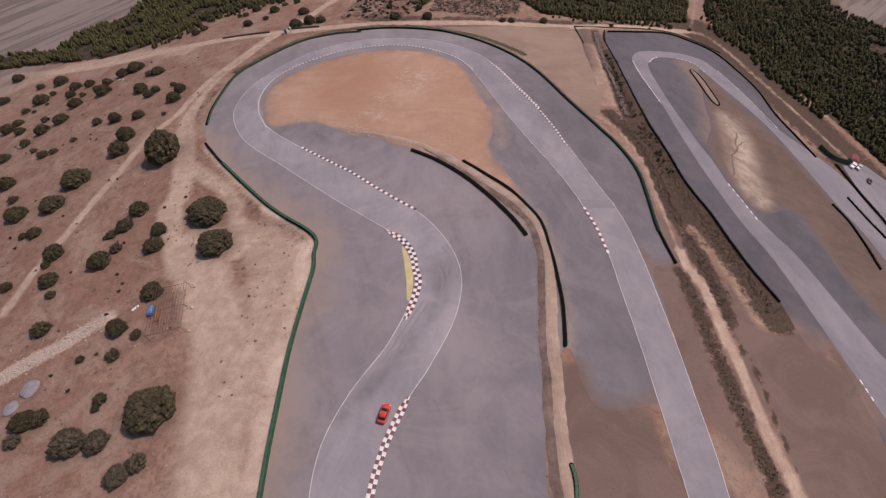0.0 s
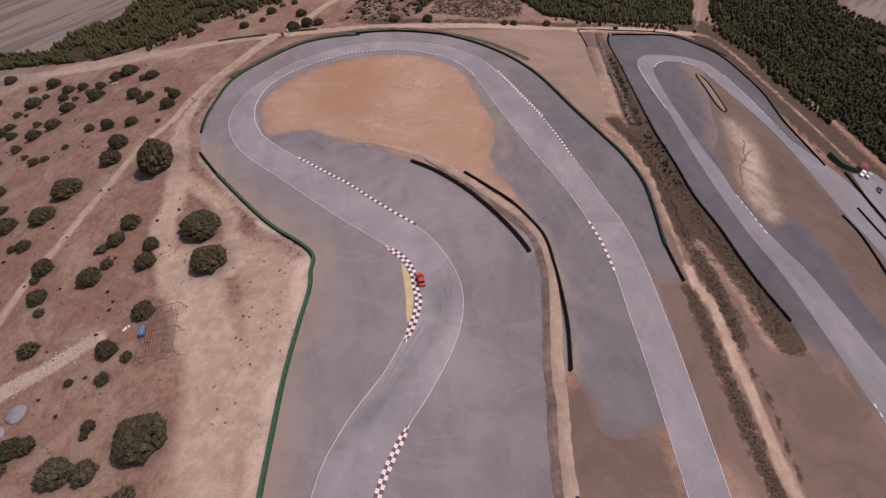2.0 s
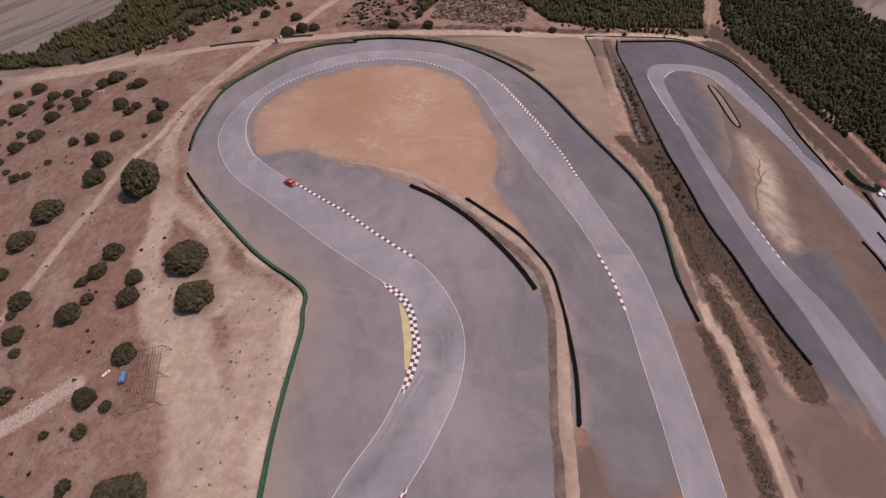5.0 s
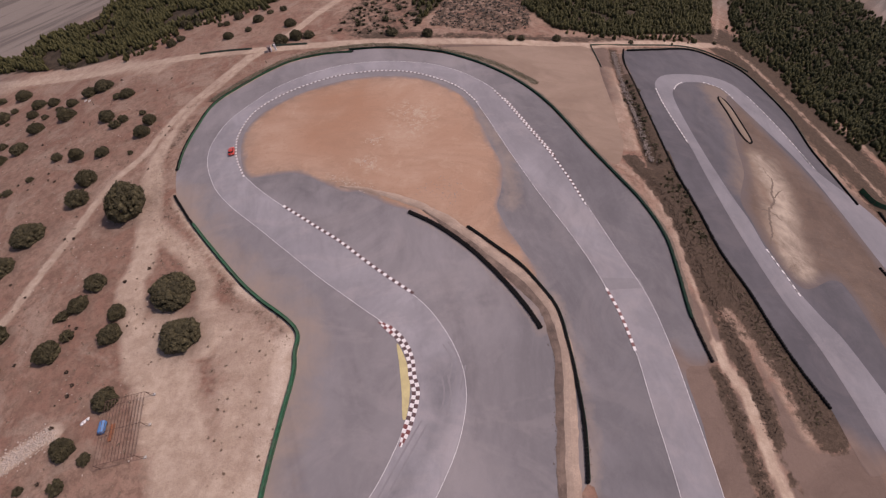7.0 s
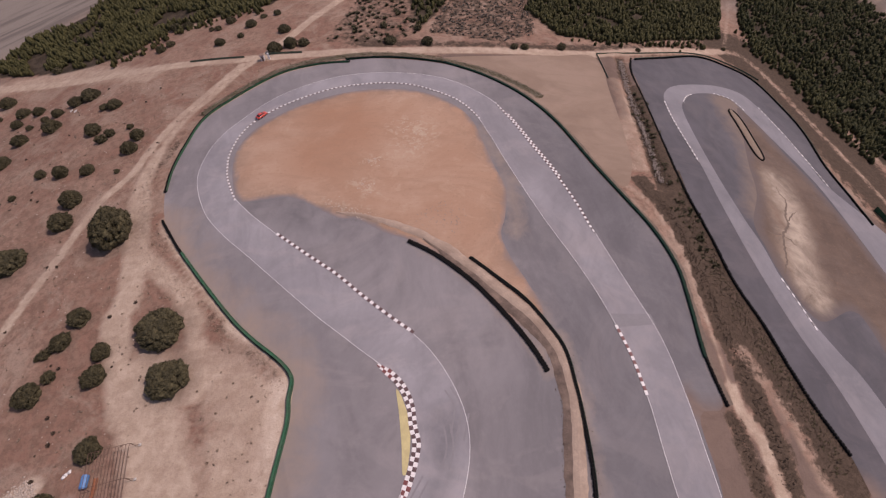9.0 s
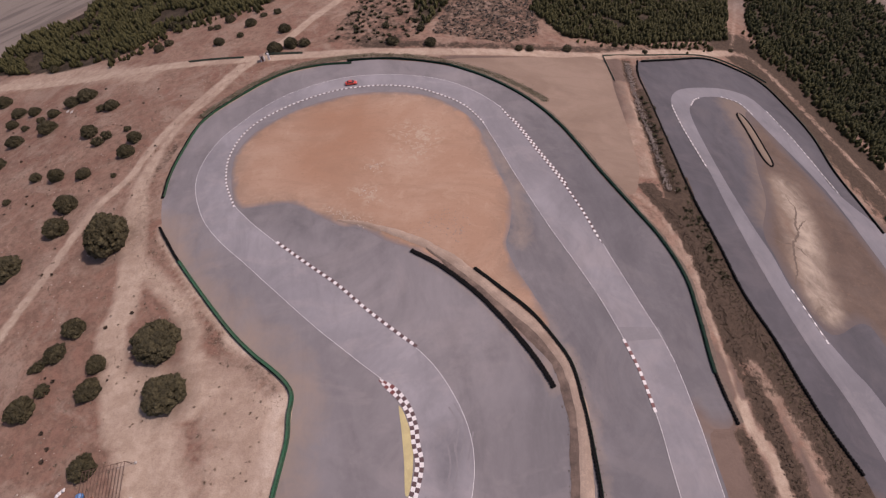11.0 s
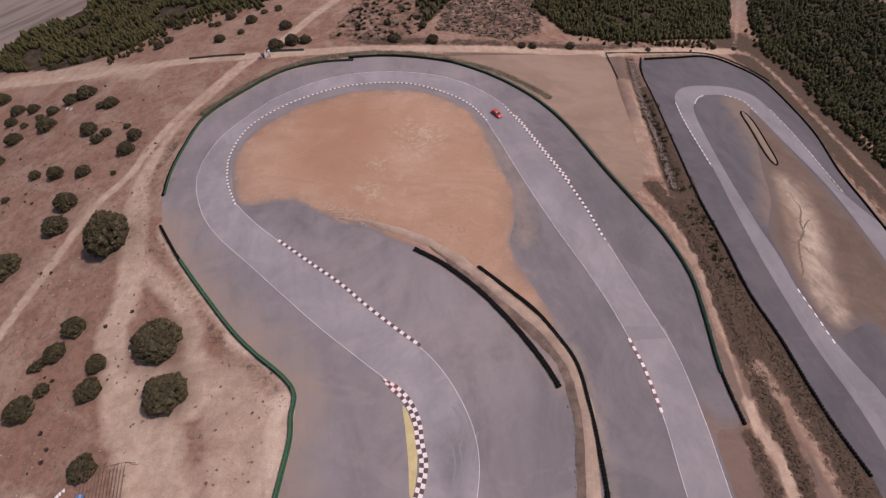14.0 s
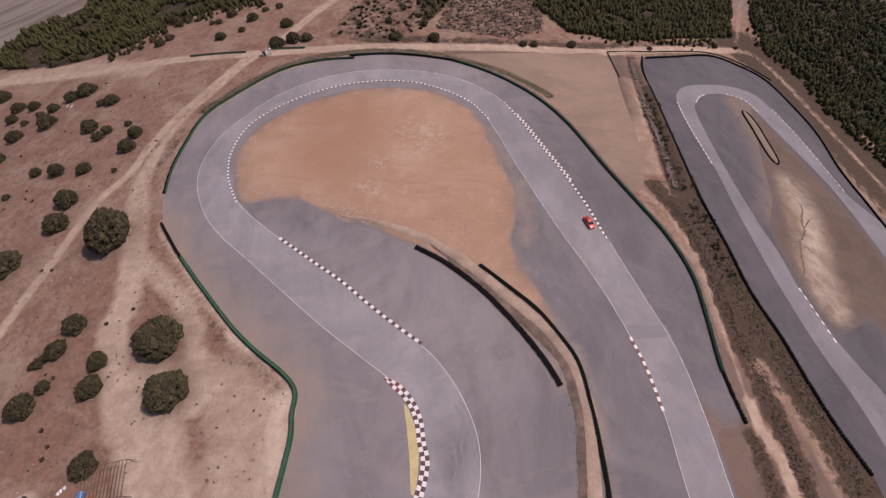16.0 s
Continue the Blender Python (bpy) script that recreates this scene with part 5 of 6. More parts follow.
def pine_shapes(seed, k=10, seg=9):
    """Ragged young pines of radius 1: three whorls of drooping boughs under a tip."""
    rs = np.random.RandomState(seed)
    out = []
    for _ in range(k):
        v = [(0.0, 0.0, 2.6 * rs.uniform(0.85, 1.15))]
        for r, z in ((0.6, 2.0), (1.0, 1.15), (0.8, 0.35)):
            for i in range(seg):
                b = 2 * math.pi * i / seg + rs.uniform(-0.2, 0.2)
                q = r * (1.15 if i % 2 else 0.62) * rs.uniform(0.75, 1.25)
                v.append((q * math.cos(b), q * math.sin(b), z * rs.uniform(0.85, 1.15) - (0.3 if i % 2 else 0)))
        out.append(v)
    f = [(0, 1 + i, 1 + (i + 1) % seg) for i in range(seg)]
    for j in range(2):
        for i in range(seg):
            p, q = 1 + j * seg + i, 1 + j * seg + (i + 1) % seg
            f += [(p, p + seg, q + seg), (p, q + seg, q)]
    return np.array(out), np.array(f)


def tuft_shapes(seed, blades=18, k=9, upright=0.5):
    """Open tufts of bent blades and twigs, radius 1."""
    rs = np.random.RandomState(seed)
    out = []
    for _ in range(k):
        v = []
        for _ in range(blades):
            b, lean = rs.uniform(0, 6.28), rs.uniform(0.15, 1.0)
            d = np.array([math.cos(b), math.sin(b)])
            s = np.array([-d[1], d[0]]) * rs.uniform(0.12, 0.3)
            root = d * rs.uniform(0, 0.45)
            midp, top = root + d * lean * 0.5, root + d * lean * rs.uniform(0.6, 0.95)
            h = rs.uniform(0.4, 1.0) * upright * 2
            v += [(*(root - s), 0), (*(root + s), 0), (*(midp + s * 1.3), h * 0.75), (*(midp - s * 1.3), h * 0.7), (*top, h)]
        out.append(v)
    f = []
    for i in range(blades):
        o = i * 5
        f += [(o, o + 1, o + 2), (o, o + 2, o + 3), (o + 3, o + 2, o + 4)]
    return np.array(out), np.array(f)


def stone_shapes(seed, k=8):
    rng = random.Random(seed)
    made = [lump(rng, 0, 0, 0.2, 1.0, 1, 0.5, 0.6) for _ in range(k)]
    return np.array([m[0] for m in made]), np.array(made[0][1])


def along(points, count, spread, seed):
    """Random places along a line."""
    l = spline(points, 0.5)
    rs = np.random.RandomState(seed)
    i = rs.randint(0, len(l), count)
    n = sides(l)[i]
    return l[i, :2] + n * rs.normal(0, spread, count)[:, None] + np.stack([n[:, 1], -n[:, 0]], 1) * rs.uniform(-0.5, 0.5, count)[:, None]


PINES, TUFTS, BUSHES = pine_shapes(2), tuft_shapes(3, 18, 9, 0.3), tuft_shapes(4, 40, 8, 0.3)


def wood(name, ring, count, seed, size, gap_line=None, gap=0, material=M_PINE, clear=-0.3):
    pts = scatter(ring, count, seed)
    if gap_line is not None:
        pts = pts[away(pts[:, 0], pts[:, 1], spline(gap_line, 1)) > gap]
    for cx, cy, cr in CLEARINGS:
        pts = pts[np.hypot(pts[:, 0] - cx, pts[:, 1] - cy) > cr]
    # clearings thin the planting unevenly
    thin = np.array([noise.noise(Vector((x * 0.06, y * 0.06, seed))) + 0.5 * noise.noise(Vector((x * 0.2, y * 0.2, seed))) for x, y in pts])
    pts = pts[thin > clear]
    sizes = np.random.RandomState(seed + 1).uniform(*size, len(pts))
    return planted(name, pts, sizes, *PINES, material, "dense young olive-green pine plantation on brown soil", "forest", seed)


wood("pine_forest", FOREST_W, 4300, 5, (0.6, 1.3), clear=-0.2)
wood("pine_forest", FOREST_N, 4600, 6, (0.5, 1.15), WAY_FOREST, 2.2, clear=-0.5)
wood("pine_forest", FOREST_M, 110, 7, (0.7, 1.3))
wood("pine_forest", FOREST_E, 8200, 9, (0.45, 1.25), WAY_FOREST, 2.2, M_SHADEPINE, -0.28)
wood("pine_forest", FOREST_E, 4500, 10, (0.45, 1.1), WAY_FOREST, 2.2, M_PINE, -0.3)
p = scatter(FOREST_EDGE, 330, 19)
planted("pine_forest", p, np.random.RandomState(20).uniform(0.5, 1.3, len(p)), *PINES, M_PINE, "scattered young pines at the forest edge", "forest", 21)
p = along(PINE_FRINGE, 80, 2.2, 22)
planted("pine_forest", p, np.random.RandomState(23).uniform(0.5, 1.3, len(p)), *PINES, M_PINE, "scattered young pines at the forest edge", "forest", 24)
p = along(PINE_FRINGE_N, 130, 2.2, 25)
planted("pine_forest", p, np.random.RandomState(26).uniform(0.4, 1.0, len(p)), *PINES, M_PINE, "small scattered pines at the forest edge", "forest", 27)
p = scatter(SCRUB_N, 170, 11)
planted("scrub", p, np.random.RandomState(1).uniform(0.5, 1.4, len(p)), *BUSHES, M_OAK, "scattered low dark bushes on reddish soil", "scrub", 12)
p = scatter(SCRUB_M, 950, 13)
planted("scrub", p, np.random.RandomState(2).uniform(0.25, 0.8, len(p)), *BUSHES, M_GREYSCRUB, "dry grey-brown scrub on stony ground", "scrub", 14)


for k, (pts, count, spread, size, m, label) in enumerate((
        (BRUSH, 3000, 2.3, (0.08, 0.26), M_BRUSH, "dry brown brush on the ditch bank"),
        (BRUSH, 900, 1.6, (0.1, 0.3), M_GREENBRUSH, "dull green brush on the ditch bank"),
        (BRUSH[:5], 130, 2.0, (0.4, 1.0), M_OAK, "dark low bushes on the ditch bank"),
        (BRUSH_B, 1200, 1.1, (0.08, 0.3), M_BRUSH, "strip of dry brown brush beside a dirt road"),
        (BRUSH_C, 800, 1.0, (0.08, 0.26), M_BRUSH, "dry weeds along the road edge"),
        (SCRUB_EDGE, 400, 1.5, (0.06, 0.22), M_TUFT, "dry weeds behind the tyre wall"),
        (GREEN_BAND, 6500, 0.9, (0.1, 0.3), M_GREENBRUSH, "dull green weeds along the outside of the hairpin"),
        (SCRUB_EDGE, 500, 2.0, (0.06, 0.2), M_TUFT, "brown weeds on the bank behind the tyre wall"),
        (TYRES_OUTER, 700, 0.5, (0.06, 0.2), M_BRUSH, "dry brown weeds and dirt along the tyre wall"),
        (BERM_ROAD[:9], 500, 1.6, (0.05, 0.16), M_BRUSH, "small brown weeds on the sandy earth strip"),
        ([(x - 2.3, y) for x, y in BERM_ROAD[5:]], 1300, 0.6, (0.07, 0.24), M_BRUSH, "dry brown weeds on the earth strip"))):
    p = along(pts, count, spread, 40 + k)
    planted("dry_brush", p, np.random.RandomState(60 + k).uniform(*size, len(p)), *(BUSHES if size[1] > 0.6 else TUFTS), m, label, "brush", 80 + k, k < 6 or k == 7)
WEST = [(-190, 110), (-60, 100), (-80, 20), (-58, -20), (-60, -60), (-45, -110), (-120, -110), (-200, 0)]
p = scatter(WEST, 2000, 91)
planted("dry_tufts", p, np.random.RandomState(92).uniform(0.12, 0.5, len(p)) ** 1.2, *TUFTS, M_TUFT, "small dry tufts scattered on reddish soil", "tufts", 93)
p = scatter(WEST[:4] + [(-72, -45), (-70, -110)] + WEST[6:], 130, 94)
planted("dry_tufts", p, np.random.RandomState(95).uniform(0.2, 0.65, len(p)), *BUSHES, M_BRUSH, "low brown bushes scattered on reddish soil", "tufts", 96)


# ---- stones ----
STONES = stone_shapes(5)
p = along(ROCKS, 2300, 1.15, 31)
planted("rock_row", p, np.random.RandomState(32).uniform(0.06, 0.26, len(p)), *STONES, M_ROCK, "heaped row of pale broken stones on reddish soil", "stones", 33)
p = along(DITCH, 1300, 0.7, 34)
planted("ditch_rocks", p, np.random.RandomState(35).uniform(0.08, 0.28, len(p)), *STONES, M_DITCHROCK, "grey rocks lining a dry ditch", "stones", 36)
p = scatter(WEST, 500, 37)
planted("loose_stones", p, np.random.RandomState(38).uniform(0.06, 0.22, len(p)), *STONES, M_ROCK, "pale loose stones on reddish soil", "stones", 39)
p = along(GRAVELLY, 160, 3.5, 41)
planted("loose_stones", p, np.random.RandomState(42).uniform(0.06, 0.2, len(p)), *STONES, M_DITCHROCK, "dark stones strewn on the orange sand", "stones", 43, False)
p = np.concatenate([along(q, k, sp, 44) for q, k, sp in ((PALE_A, 60, 3.0), (PALE_B, 90, 0.8), (PALE_C, 40, 1.2), (PALE_D, 25, 1.0))])
planted("loose_stones", p, np.random.RandomState(45).uniform(0.06, 0.22, len(p)), *STONES, M_ROCK, "pale broken stones strewn on the orange sand", "stones", 46, False)
p = along(MOTTLE, 80, 5.0, 47)
planted("dry_brush", p, np.random.RandomState(48).uniform(0.12, 0.4, len(p)), *BUSHES, M_TUFT, "low brown weeds on the pale sandy bank", "brush", 49)
for (x, y), r in ((HEAP_A, 2.4), (HEAP_B, 2.0)):
    heap = tagged(new("gravel_heap"), "low heap of pale blue-grey gravel on soil", "heap", "gravel heaps")
    v, f = lump(random.Random(int(r * 10)), 0, 0, 0, r, 3, 0.16, 0.2)
    part("mound", mesh_of("mound", v, f, M_GRAVEL, True), None, heap)
    heap.matrix_world = tilt(x, y)


# ---- small constructions ----
def hut():
    t = tagged(new("gate_hut"), "small white hut with a brown roof beside the dirt road", "hut")
    part("wall", box(1.6, 2.0, 2.2, 0, 0.03), M_WHITE, t)
    bm = box(1.9, 2.3, 0.18, 2.2, 0.03)
    part("roof", bm, plain("brown_sheet_roof", (0.2, 0.13, 0.1), 0.8), t, "brown sheet roof")
    part("door", box(0.75, 0.05, 1.95, 0.02, 0.01, (0, -1.02)), M_STEEL, t, "brown steel door")
    t.matrix_world = tilt(*HUT, 0.3)
    w = tagged(new("wall_slab"), "upright white gate pillar beside the dirt road", "pillar")
    part("pillar", box(0.8, 0.8, 2.6, 0, 0.04), M_WHITE, w)
    w.matrix_world = tilt(HUT[0] + 2.6, HUT[1] + 0.4, 0.3)


def fence(points, label, height=1.6, material=None, step=2.5):
    l = spline(points, step)
    base = tagged(new("fence"), label, "fence", "green mesh fences")
    post = box(0.08, 0.08, height + 0.1, 0)
    me = bpy.data.meshes.new("post")
    post.to_mesh(me)
    post.free()
    me.materials.append(M_STEEL)
    for x, y in l[:, :2]:
        ob = new("post", me)
        ob.parent = base
        ob.matrix_basis = Matrix.Translation((x, y, gz(x, y)))
    part("netting", belt(spline(points, 1.0), 0.06, height, 0.03, material or M_NET, 0.05, "netting"), None, base, "green shade netting")
    return base


def car_port():
    """A steel frame of thin pipes over the yard, with white concrete feet, a blue drum and an orange cart."""
    t = tagged(new("pipe_frame"), "bare rusty steel pipe frame with concrete feet on sandy soil", "frame")
    W, L = 9.0, 14.5
    for x in (0, W):
        for y in (0, L / 2, L):
            part("post", rod(bmesh.new(), (x, y, 0), (x, y, 2.4), 0.06), M_STEEL, t)
            if x:
                part("foot", box(0.55, 0.55, 0.35, 0, 0.05, (x + 0.9, y)), M_CONC, t, "white concrete foot")
                part("brace", rod(bmesh.new(), (x, y, 2.2), (x + 0.9, y, 0.3), 0.05), M_STEEL, t)
    for y in (0, L / 2, L):
        part("beam", rod(bmesh.new(), (0, y, 2.4), (W, y, 2.4), 0.06), M_STEEL, t)
    for k in range(13):
        x = W * k / 12
        part("rail", rod(bmesh.new(), (x, 0, 2.46), (x, L, 2.46), 0.05), M_STEEL, t)
    t.matrix_world = tilt(-64.3, -70.0, radians(13))
    blue = tagged(new("water_tank"), "blue plastic water tank lying under a steel frame", "tank")
    bm = rod(bmesh.new(), (0, -1.5, 0.85), (0, 1.5, 0.85), 0.8, 20)
    bmesh.ops.bevel(bm, geom=[e for e in bm.edges if abs(e.verts[0].co.y - e.verts[1].co.y) < 0.01], offset=0.2, segments=3, affect="EDGES")
    part("drum", bm, plain("blue_plastic", (0.07, 0.19, 0.4), 0.5), blue)
    for y in (-0.9, 0.9):
        part("cradle", box(1.3, 0.15, 0.35, 0, 0.02, (0, y)), M_STEEL, blue)
    blue.matrix_world = tilt(*BLUE, radians(9), 0, 0.95)
    cart = tagged(new("feed_trough"), "long rusty orange steel trough beside a blue tank", "trough")
    for nm, args in (("floor", (0.9, 4.6, 0.08, 0.4)), ("leg", (0.8, 0.1, 0.4, 0))):
        part(nm, box(*args), M_ORANGE, cart)
    for x in (-0.43, 0.43):
        part("side", box(0.05, 4.6, 0.45, 0.45, 0.01, (x, 0)), M_ORANGE, cart)
    cart.matrix_world = tilt(*ORANGE, radians(9), 0, 0.85)
    bag = tagged(new("white_sack"), "crumpled white sacks dumped on reddish soil", "sack")
    rng = random.Random(4)
    for dx, dy in ((0, 0), (1.0, 0.5), (-0.7, -0.4)):
        v, f = lump(rng, dx * 0.6, dy * 1.2, 0.15, 0.42, 2, 0.6, 0.5)
        part("sack", mesh_of("sack", v, f, M_WHITE, True), None, bag)
    bag.matrix_world = tilt(*WHITE)
    for dx, dy in ((-1, 0), (2, -1.5)):
        s = tagged(new("scrap_sheet"), "bent pale metal sheets dumped among oaks", "scrap", "dumped sheets")
        part("panel", box(2.2, 1.3, 0.06, 0.15, 0.01), M_CONC, s)
        part("prop", box(0.2, 0.9, 0.15, 0, 0.01), M_STEEL, s)
        s.matrix_world = tilt(RUBBISH[0] + dx, RUBBISH[1] + dy, dx)


M_ORANGE = plain("rusty_orange_paint", (0.26, 0.1, 0.05), 0.7)
hut()
car_port()
fence(FENCE_TOP, "low dark green mesh fence beside the north dirt road", 0.9)
fence(FENCE_TOP_B, "short green mesh fence beside the hut", 1.0)
fence(FENCE_NE, "long green mesh fence behind the second hairpin", 0.7)
fence(FENCE_NE_B, "green mesh fence between sand and ditch", 0.7)
fence(PIT_FENCE, "tall green netting along the pit lane", 2.2, M_GREEN)


# ---- vehicles ----
def wheel(parent, x, y, r, w, steer=0.0):
    tyre = rod(bmesh.new(), (-w / 2, 0, 0), (w / 2, 0, 0), r, 20)
    bmesh.ops.bevel(tyre, geom=[e for e in tyre.edges if abs(e.verts[0].co.x - e.verts[1].co.x) < 0.01], offset=0.04, segments=2, affect="EDGES")
    hub = part("wheel", tyre, M_TYRE, parent)
    hub.matrix_basis = pose(x, y, r, 0, 0, steer)
    part("rim", rod(bmesh.new(), (-w / 2 - 0.012, 0, 0), (w / 2 + 0.012, 0, 0), r * 0.62, 14), M_RIM, hub, "grey alloy rim")


def loft(rows, material, name, parent, label="", smooth=True):
    """A closed shell through cross sections (y, half width, z low, z high, inset of the top)."""
    verts, faces, m = [], [], 12
    for y, w, z0, z1, top in rows:
        sec = [(-w * 0.92, z0), (-w, z0 + (z1 - z0) * 0.3), (-w * 0.985, z0 + (z1 - z0) * 0.62), (-w * top - 0.04, z1 - 0.05), (-w * top + 0.1, z1), (-w * top * 0.4, z1 + 0.02)]
        sec += [(-x, z) for x, z in reversed(sec)]
        verts += [(x, y, z) for x, z in sec]
    for j in range(len(rows) - 1):
        faces += [(j * m + i, j * m + (i + 1) % m, (j + 1) * m + (i + 1) % m, (j + 1) * m + i) for i in range(m)]
    faces += [tuple(range(m)), tuple((len(rows) - 1) * m + i for i in reversed(range(m)))]
    me = mesh_of(name, verts, faces, material, smooth)
    bm = bmesh.new()
    bm.from_mesh(me)
    bmesh.ops.recalc_face_normals(bm, faces=bm.faces)
    bm.to_mesh(me)
    bm.free()
    return part(name, me, None, parent, label)


M_RIM = plain("alloy", (0.35, 0.34, 0.34), 0.35, 0.8, vary=0.1)
M_CARRED = plain("red_car_paint", (0.5, 0.042, 0.02), 0.28, vary=0.06, scale=1.0, coat=0.6)
M_GLASS = plain("tinted_car_glass", (0.012, 0.013, 0.015), 0.06, vary=0.05)
M_LAMP = plain("lamp_lens", (0.6, 0.58, 0.55), 0.15, vary=0.05)
M_TAIL = plain("tail_lens", (0.2, 0.01, 0.01), 0.2, vary=0.05)
M_BLACK = plain("black_trim", (0.015, 0.015, 0.016), 0.5, vary=0.1)


def coupe(paint, label, name="red_coupe", kind="car"):
    """A compact two-door car, nose to +y, 4.35 m long."""
    t = tagged(new(name), label, kind)
    loft([(-2.16, 0.78, 0.38, 0.72, 0.9), (-2.08, 0.82, 0.26, 0.86, 0.88), (-1.7, 0.88, 0.2, 0.95, 0.86), (-1.2, 0.9, 0.18, 0.96, 0.87), (0.0, 0.89, 0.17, 0.92, 0.89),
          (0.9, 0.9, 0.18, 0.9, 0.87), (1.4, 0.89, 0.2, 0.84, 0.85), (1.85, 0.85, 0.22, 0.74, 0.84), (2.1, 0.76, 0.28, 0.64, 0.84), (2.18, 0.66, 0.36, 0.56, 0.85)], paint, "body", t)
    loft([(-1.62, 0.72, 0.9, 0.97, 0.9), (-1.05, 0.76, 0.88, 1.26, 0.78), (-0.5, 0.77, 0.88, 1.34, 0.76), (0.1, 0.77, 0.87, 1.31, 0.76), (0.55, 0.77, 0.86, 1.12, 0.8), (1.05, 0.74, 0.84, 0.9, 0.9)], M_GLASS, "windows", t, "dark tinted glass")
    loft([(-1.12, 0.6, 1.22, 1.29, 0.9), (-0.5, 0.62, 1.28, 1.37, 0.9), (0.12, 0.61, 1.26, 1.34, 0.9), (0.28, 0.58, 1.22, 1.27, 0.9)], paint, "roof", t)
    for s in (-1, 1):
        part("headlight", box(0.34, 0.22, 0.1, 0.58, 0.03, (s * 0.6, 1.98)), M_LAMP, t, "clear headlight lens")
        part("tail_light", box(0.36, 0.1, 0.12, 0.7, 0.03, (s * 0.58, -2.11)), M_TAIL, t, "red tail light")
        mir = part("mirror", box(0.2, 0.12, 0.13, 0.93, 0.04, (s * 0.98, 0.62)), paint, t)
        part("pillar", rod(bmesh.new(), (s * 0.72, 0.98, 0.88), (s * 0.58, 0.2, 1.3), 0.035, 6), paint, t)
        part("sill", box(0.06, 2.2, 0.1, 0.17, 0.02, (s * 0.88, 0)), M_BLACK, t, "black sill trim")
        for y in (-1.28, 1.32):
            wheel(t, s * 0.8, y, 0.32, 0.21)
    part("bumper", box(1.35, 0.12, 0.2, 0.26, 0.04, (0, 2.12)), M_BLACK, t, "black lower air intake")
    part("spoiler", box(1.2, 0.16, 0.04, 0.98, 0.015, (0, -2.0)), paint, t)
    part("number_plate", box(0.5, 0.02, 0.11, 0.5, 0, (0, -2.17)), M_WHITE, t)
    return t


car = coupe(M_CARRED, "bright red two-door coupe with dark tinted windows driving on the track")
car.scale = (1.14, 1.04, 1.0)


def van(x, y, heading, paint, label):
    t = tagged(new("parked_van"), label, "van", "parked vehicles")
    loft([(-2.4, 0.9, 0.35, 1.95, 0.92), (-2.3, 0.95, 0.3, 2.05, 0.92), (0.9, 0.95, 0.3, 2.05, 0.92), (1.5, 0.94, 0.3, 1.5, 0.9), (2.2, 0.9, 0.32, 1.05, 0.9), (2.4, 0.82, 0.4, 0.9, 0.9)], paint, "body", t)
    part("windscreen", box(1.55, 0.05, 0.7, 1.28, 0.02, (0, 1.36)), M_GLASS, t, "dark windscreen")
    for s in (-1, 1):
        part("side_window", box(0.04, 1.0, 0.5, 1.3, 0.02, (s * 0.93, 0.5)), M_GLASS, t, "dark side window")
        part("headlight", box(0.3, 0.1, 0.2, 0.7, 0.03, (s * 0.65, 2.38)), M_LAMP, t)
        for yy in (-1.5, 1.6):
            wheel(t, s * 0.85, yy, 0.34, 0.22)
    t.matrix_world = tilt(x, y, heading)
    return t


M_VANWHITE = plain("white_van_paint", (0.62, 0.6, 0.6), 0.35, vary=0.08)
van(*VANS[0], 2.3, M_VANWHITE, "white van parked on grey pit asphalt")
van(*VANS[1], 2.3, plain("silver_van_paint", (0.32, 0.32, 0.34), 0.35, vary=0.08), "silver van parked on grey pit asphalt")
dark = coupe(plain("black_car_paint", (0.02, 0.02, 0.022), 0.3, vary=0.1), "dark hatchback parked on grey pit asphalt", "parked_car")
tagged(dark, group="parked vehicles")
dark.matrix_world = tilt(*VANS[2], 2.5)


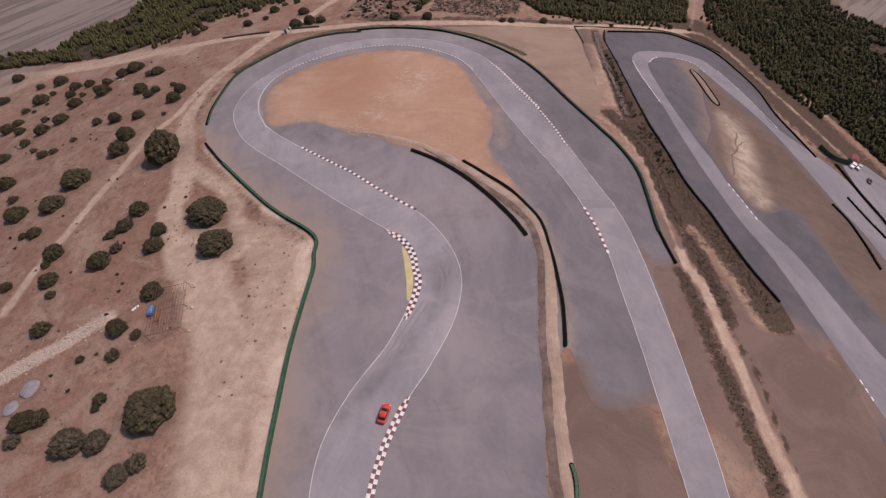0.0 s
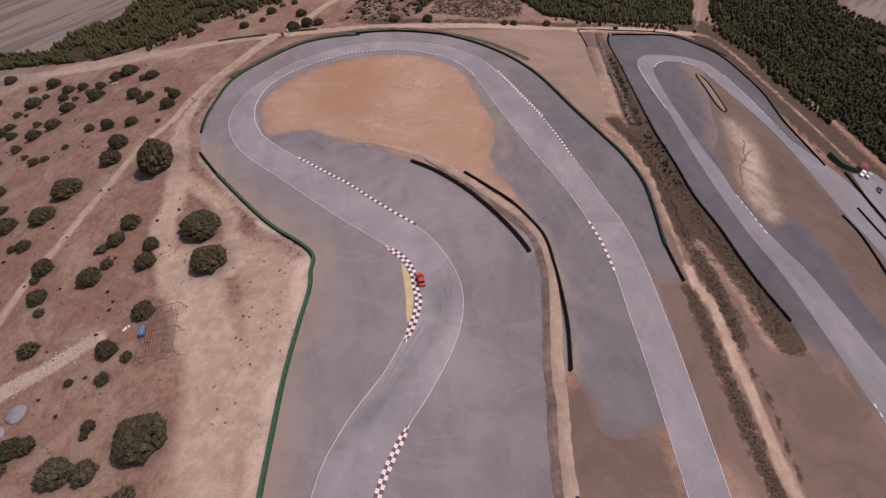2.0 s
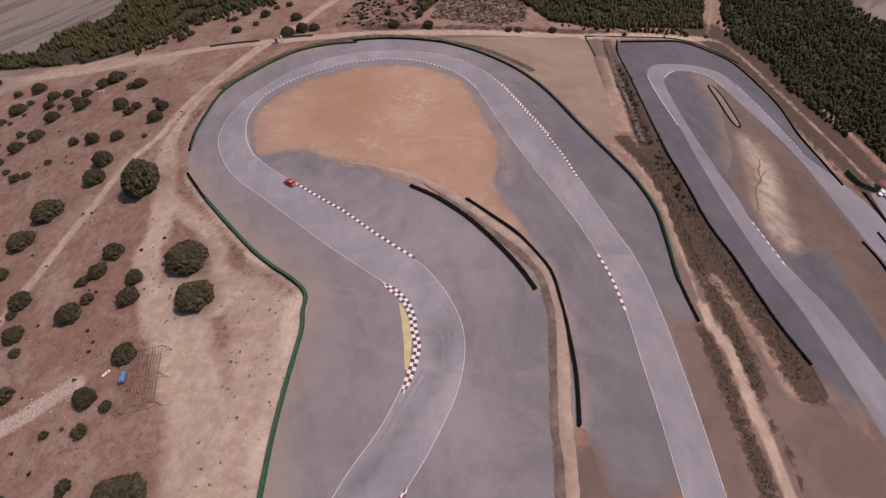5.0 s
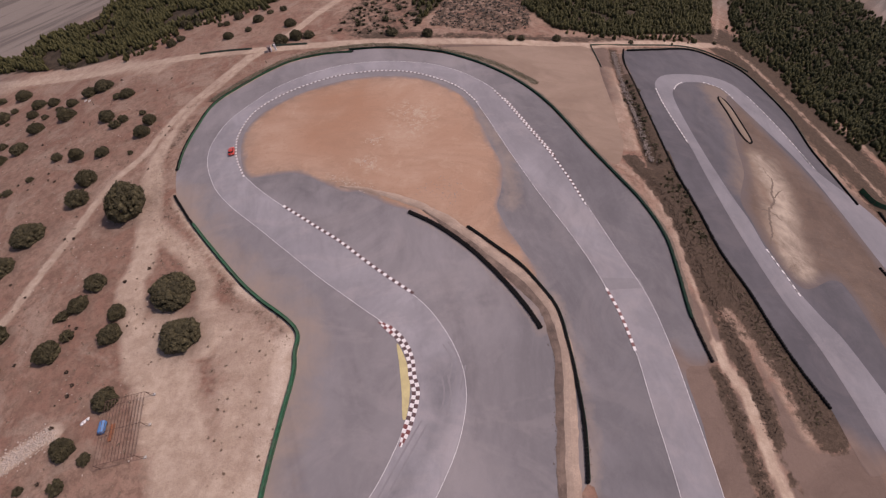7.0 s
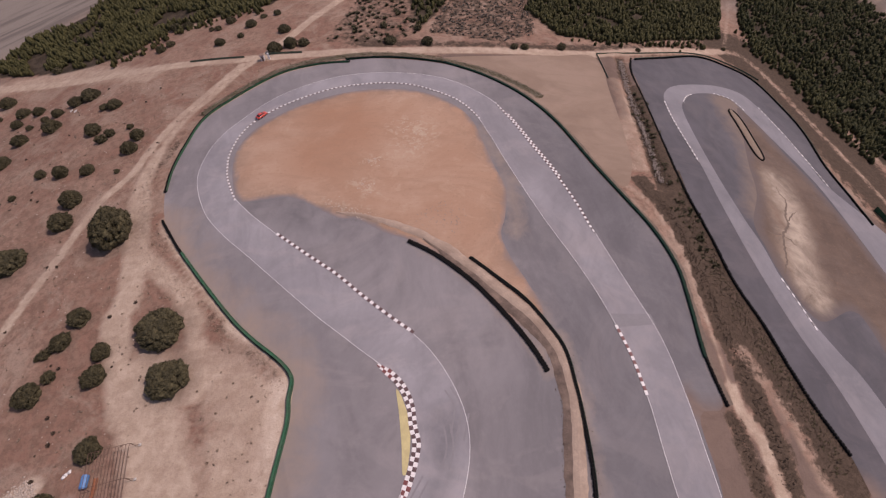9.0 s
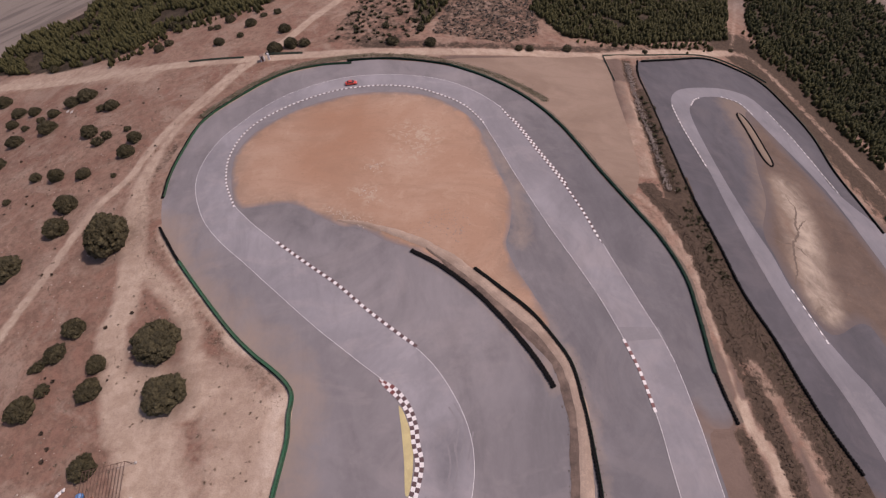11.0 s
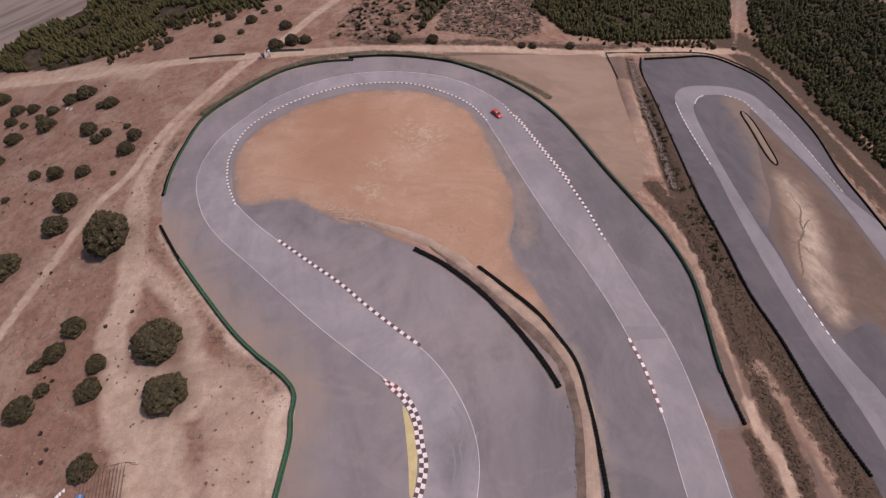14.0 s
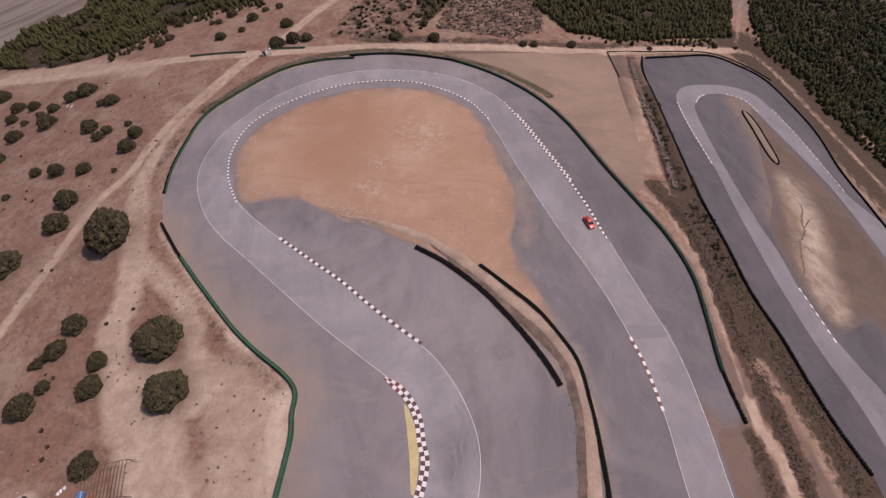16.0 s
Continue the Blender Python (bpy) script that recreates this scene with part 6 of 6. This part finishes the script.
def canopy():
    t = tagged(new("canopy"), "dark red fabric canopy on steel posts beside the vans", "canopy")
    for x in (-3.5, 3.5):
        for y in (-1.4, 1.4):
            part("post", rod(bmesh.new(), (x, y, 0), (x, y, 2.4), 0.05), M_STEEL, t)
    part("roof", mesh_of("roof", [(-3.7, -1.6, 2.4), (3.7, -1.6, 2.4), (3.7, 0, 2.95), (-3.7, 0, 2.95), (-3.7, 1.6, 2.4), (3.7, 1.6, 2.4), (-3.7, -1.6, 2.36), (3.7, -1.6, 2.36), (3.7, 0, 2.91), (-3.7, 0, 2.91), (-3.7, 1.6, 2.36), (3.7, 1.6, 2.36)],
         [(0, 1, 2, 3), (3, 2, 5, 4), (7, 6, 9, 8), (8, 9, 10, 11), (0, 6, 7, 1), (4, 5, 11, 10)], plain("red_canvas", (0.2, 0.04, 0.05), 0.9)), None, t, "dark red fabric")
    t.matrix_world = tilt(*CANOPY, radians(50))


canopy()
pit = structure("pavement_pit", sheet("pit", PIT_AREA, 0.045, M_EASTTRACK), "grey pit lane apron", "asphalt")
dusty(pit)
barrier(PIT_WALL, "dark tyre wall along the pit lane", rows=2)
barrier(PIT_WALL_B, "low dark tyre wall beside the pit exit")


# ---- what moves ----
def motions():
    """The red car drives through the bends and round the hairpin."""
    rows = np.array(CAR)
    t = np.arange(0, 16.01, 0.25)
    xy = []
    for s in t:
        i = min(int(np.searchsorted(rows[:, 0], s, "right")) - 1, len(rows) - 2)
        g = lambda k: rows[min(max(k, 0), len(rows) - 1)] if 0 <= k < len(rows) else (2 * rows[0] - rows[1] if k < 0 else 2 * rows[-1] - rows[-2])
        p0, p1, p2, p3 = g(i - 1), g(i), g(i + 1), g(i + 2)
        u = (s - p1[0]) / (p2[0] - p1[0])
        xy.append((0.5 * (2 * p1 + (p2 - p0) * u + (2 * p0 - 5 * p1 + 4 * p2 - p3) * u * u + (3 * p1 - p0 - 3 * p2 + p3) * u ** 3))[1:])
    xy = np.array(xy)
    d = np.gradient(xy, axis=0)
    walk(car, [(float(a), tilt(x, y, math.atan2(-dx, dy), 0.07)) for a, (x, y), (dx, dy) in zip(t, xy, d)])


motions()
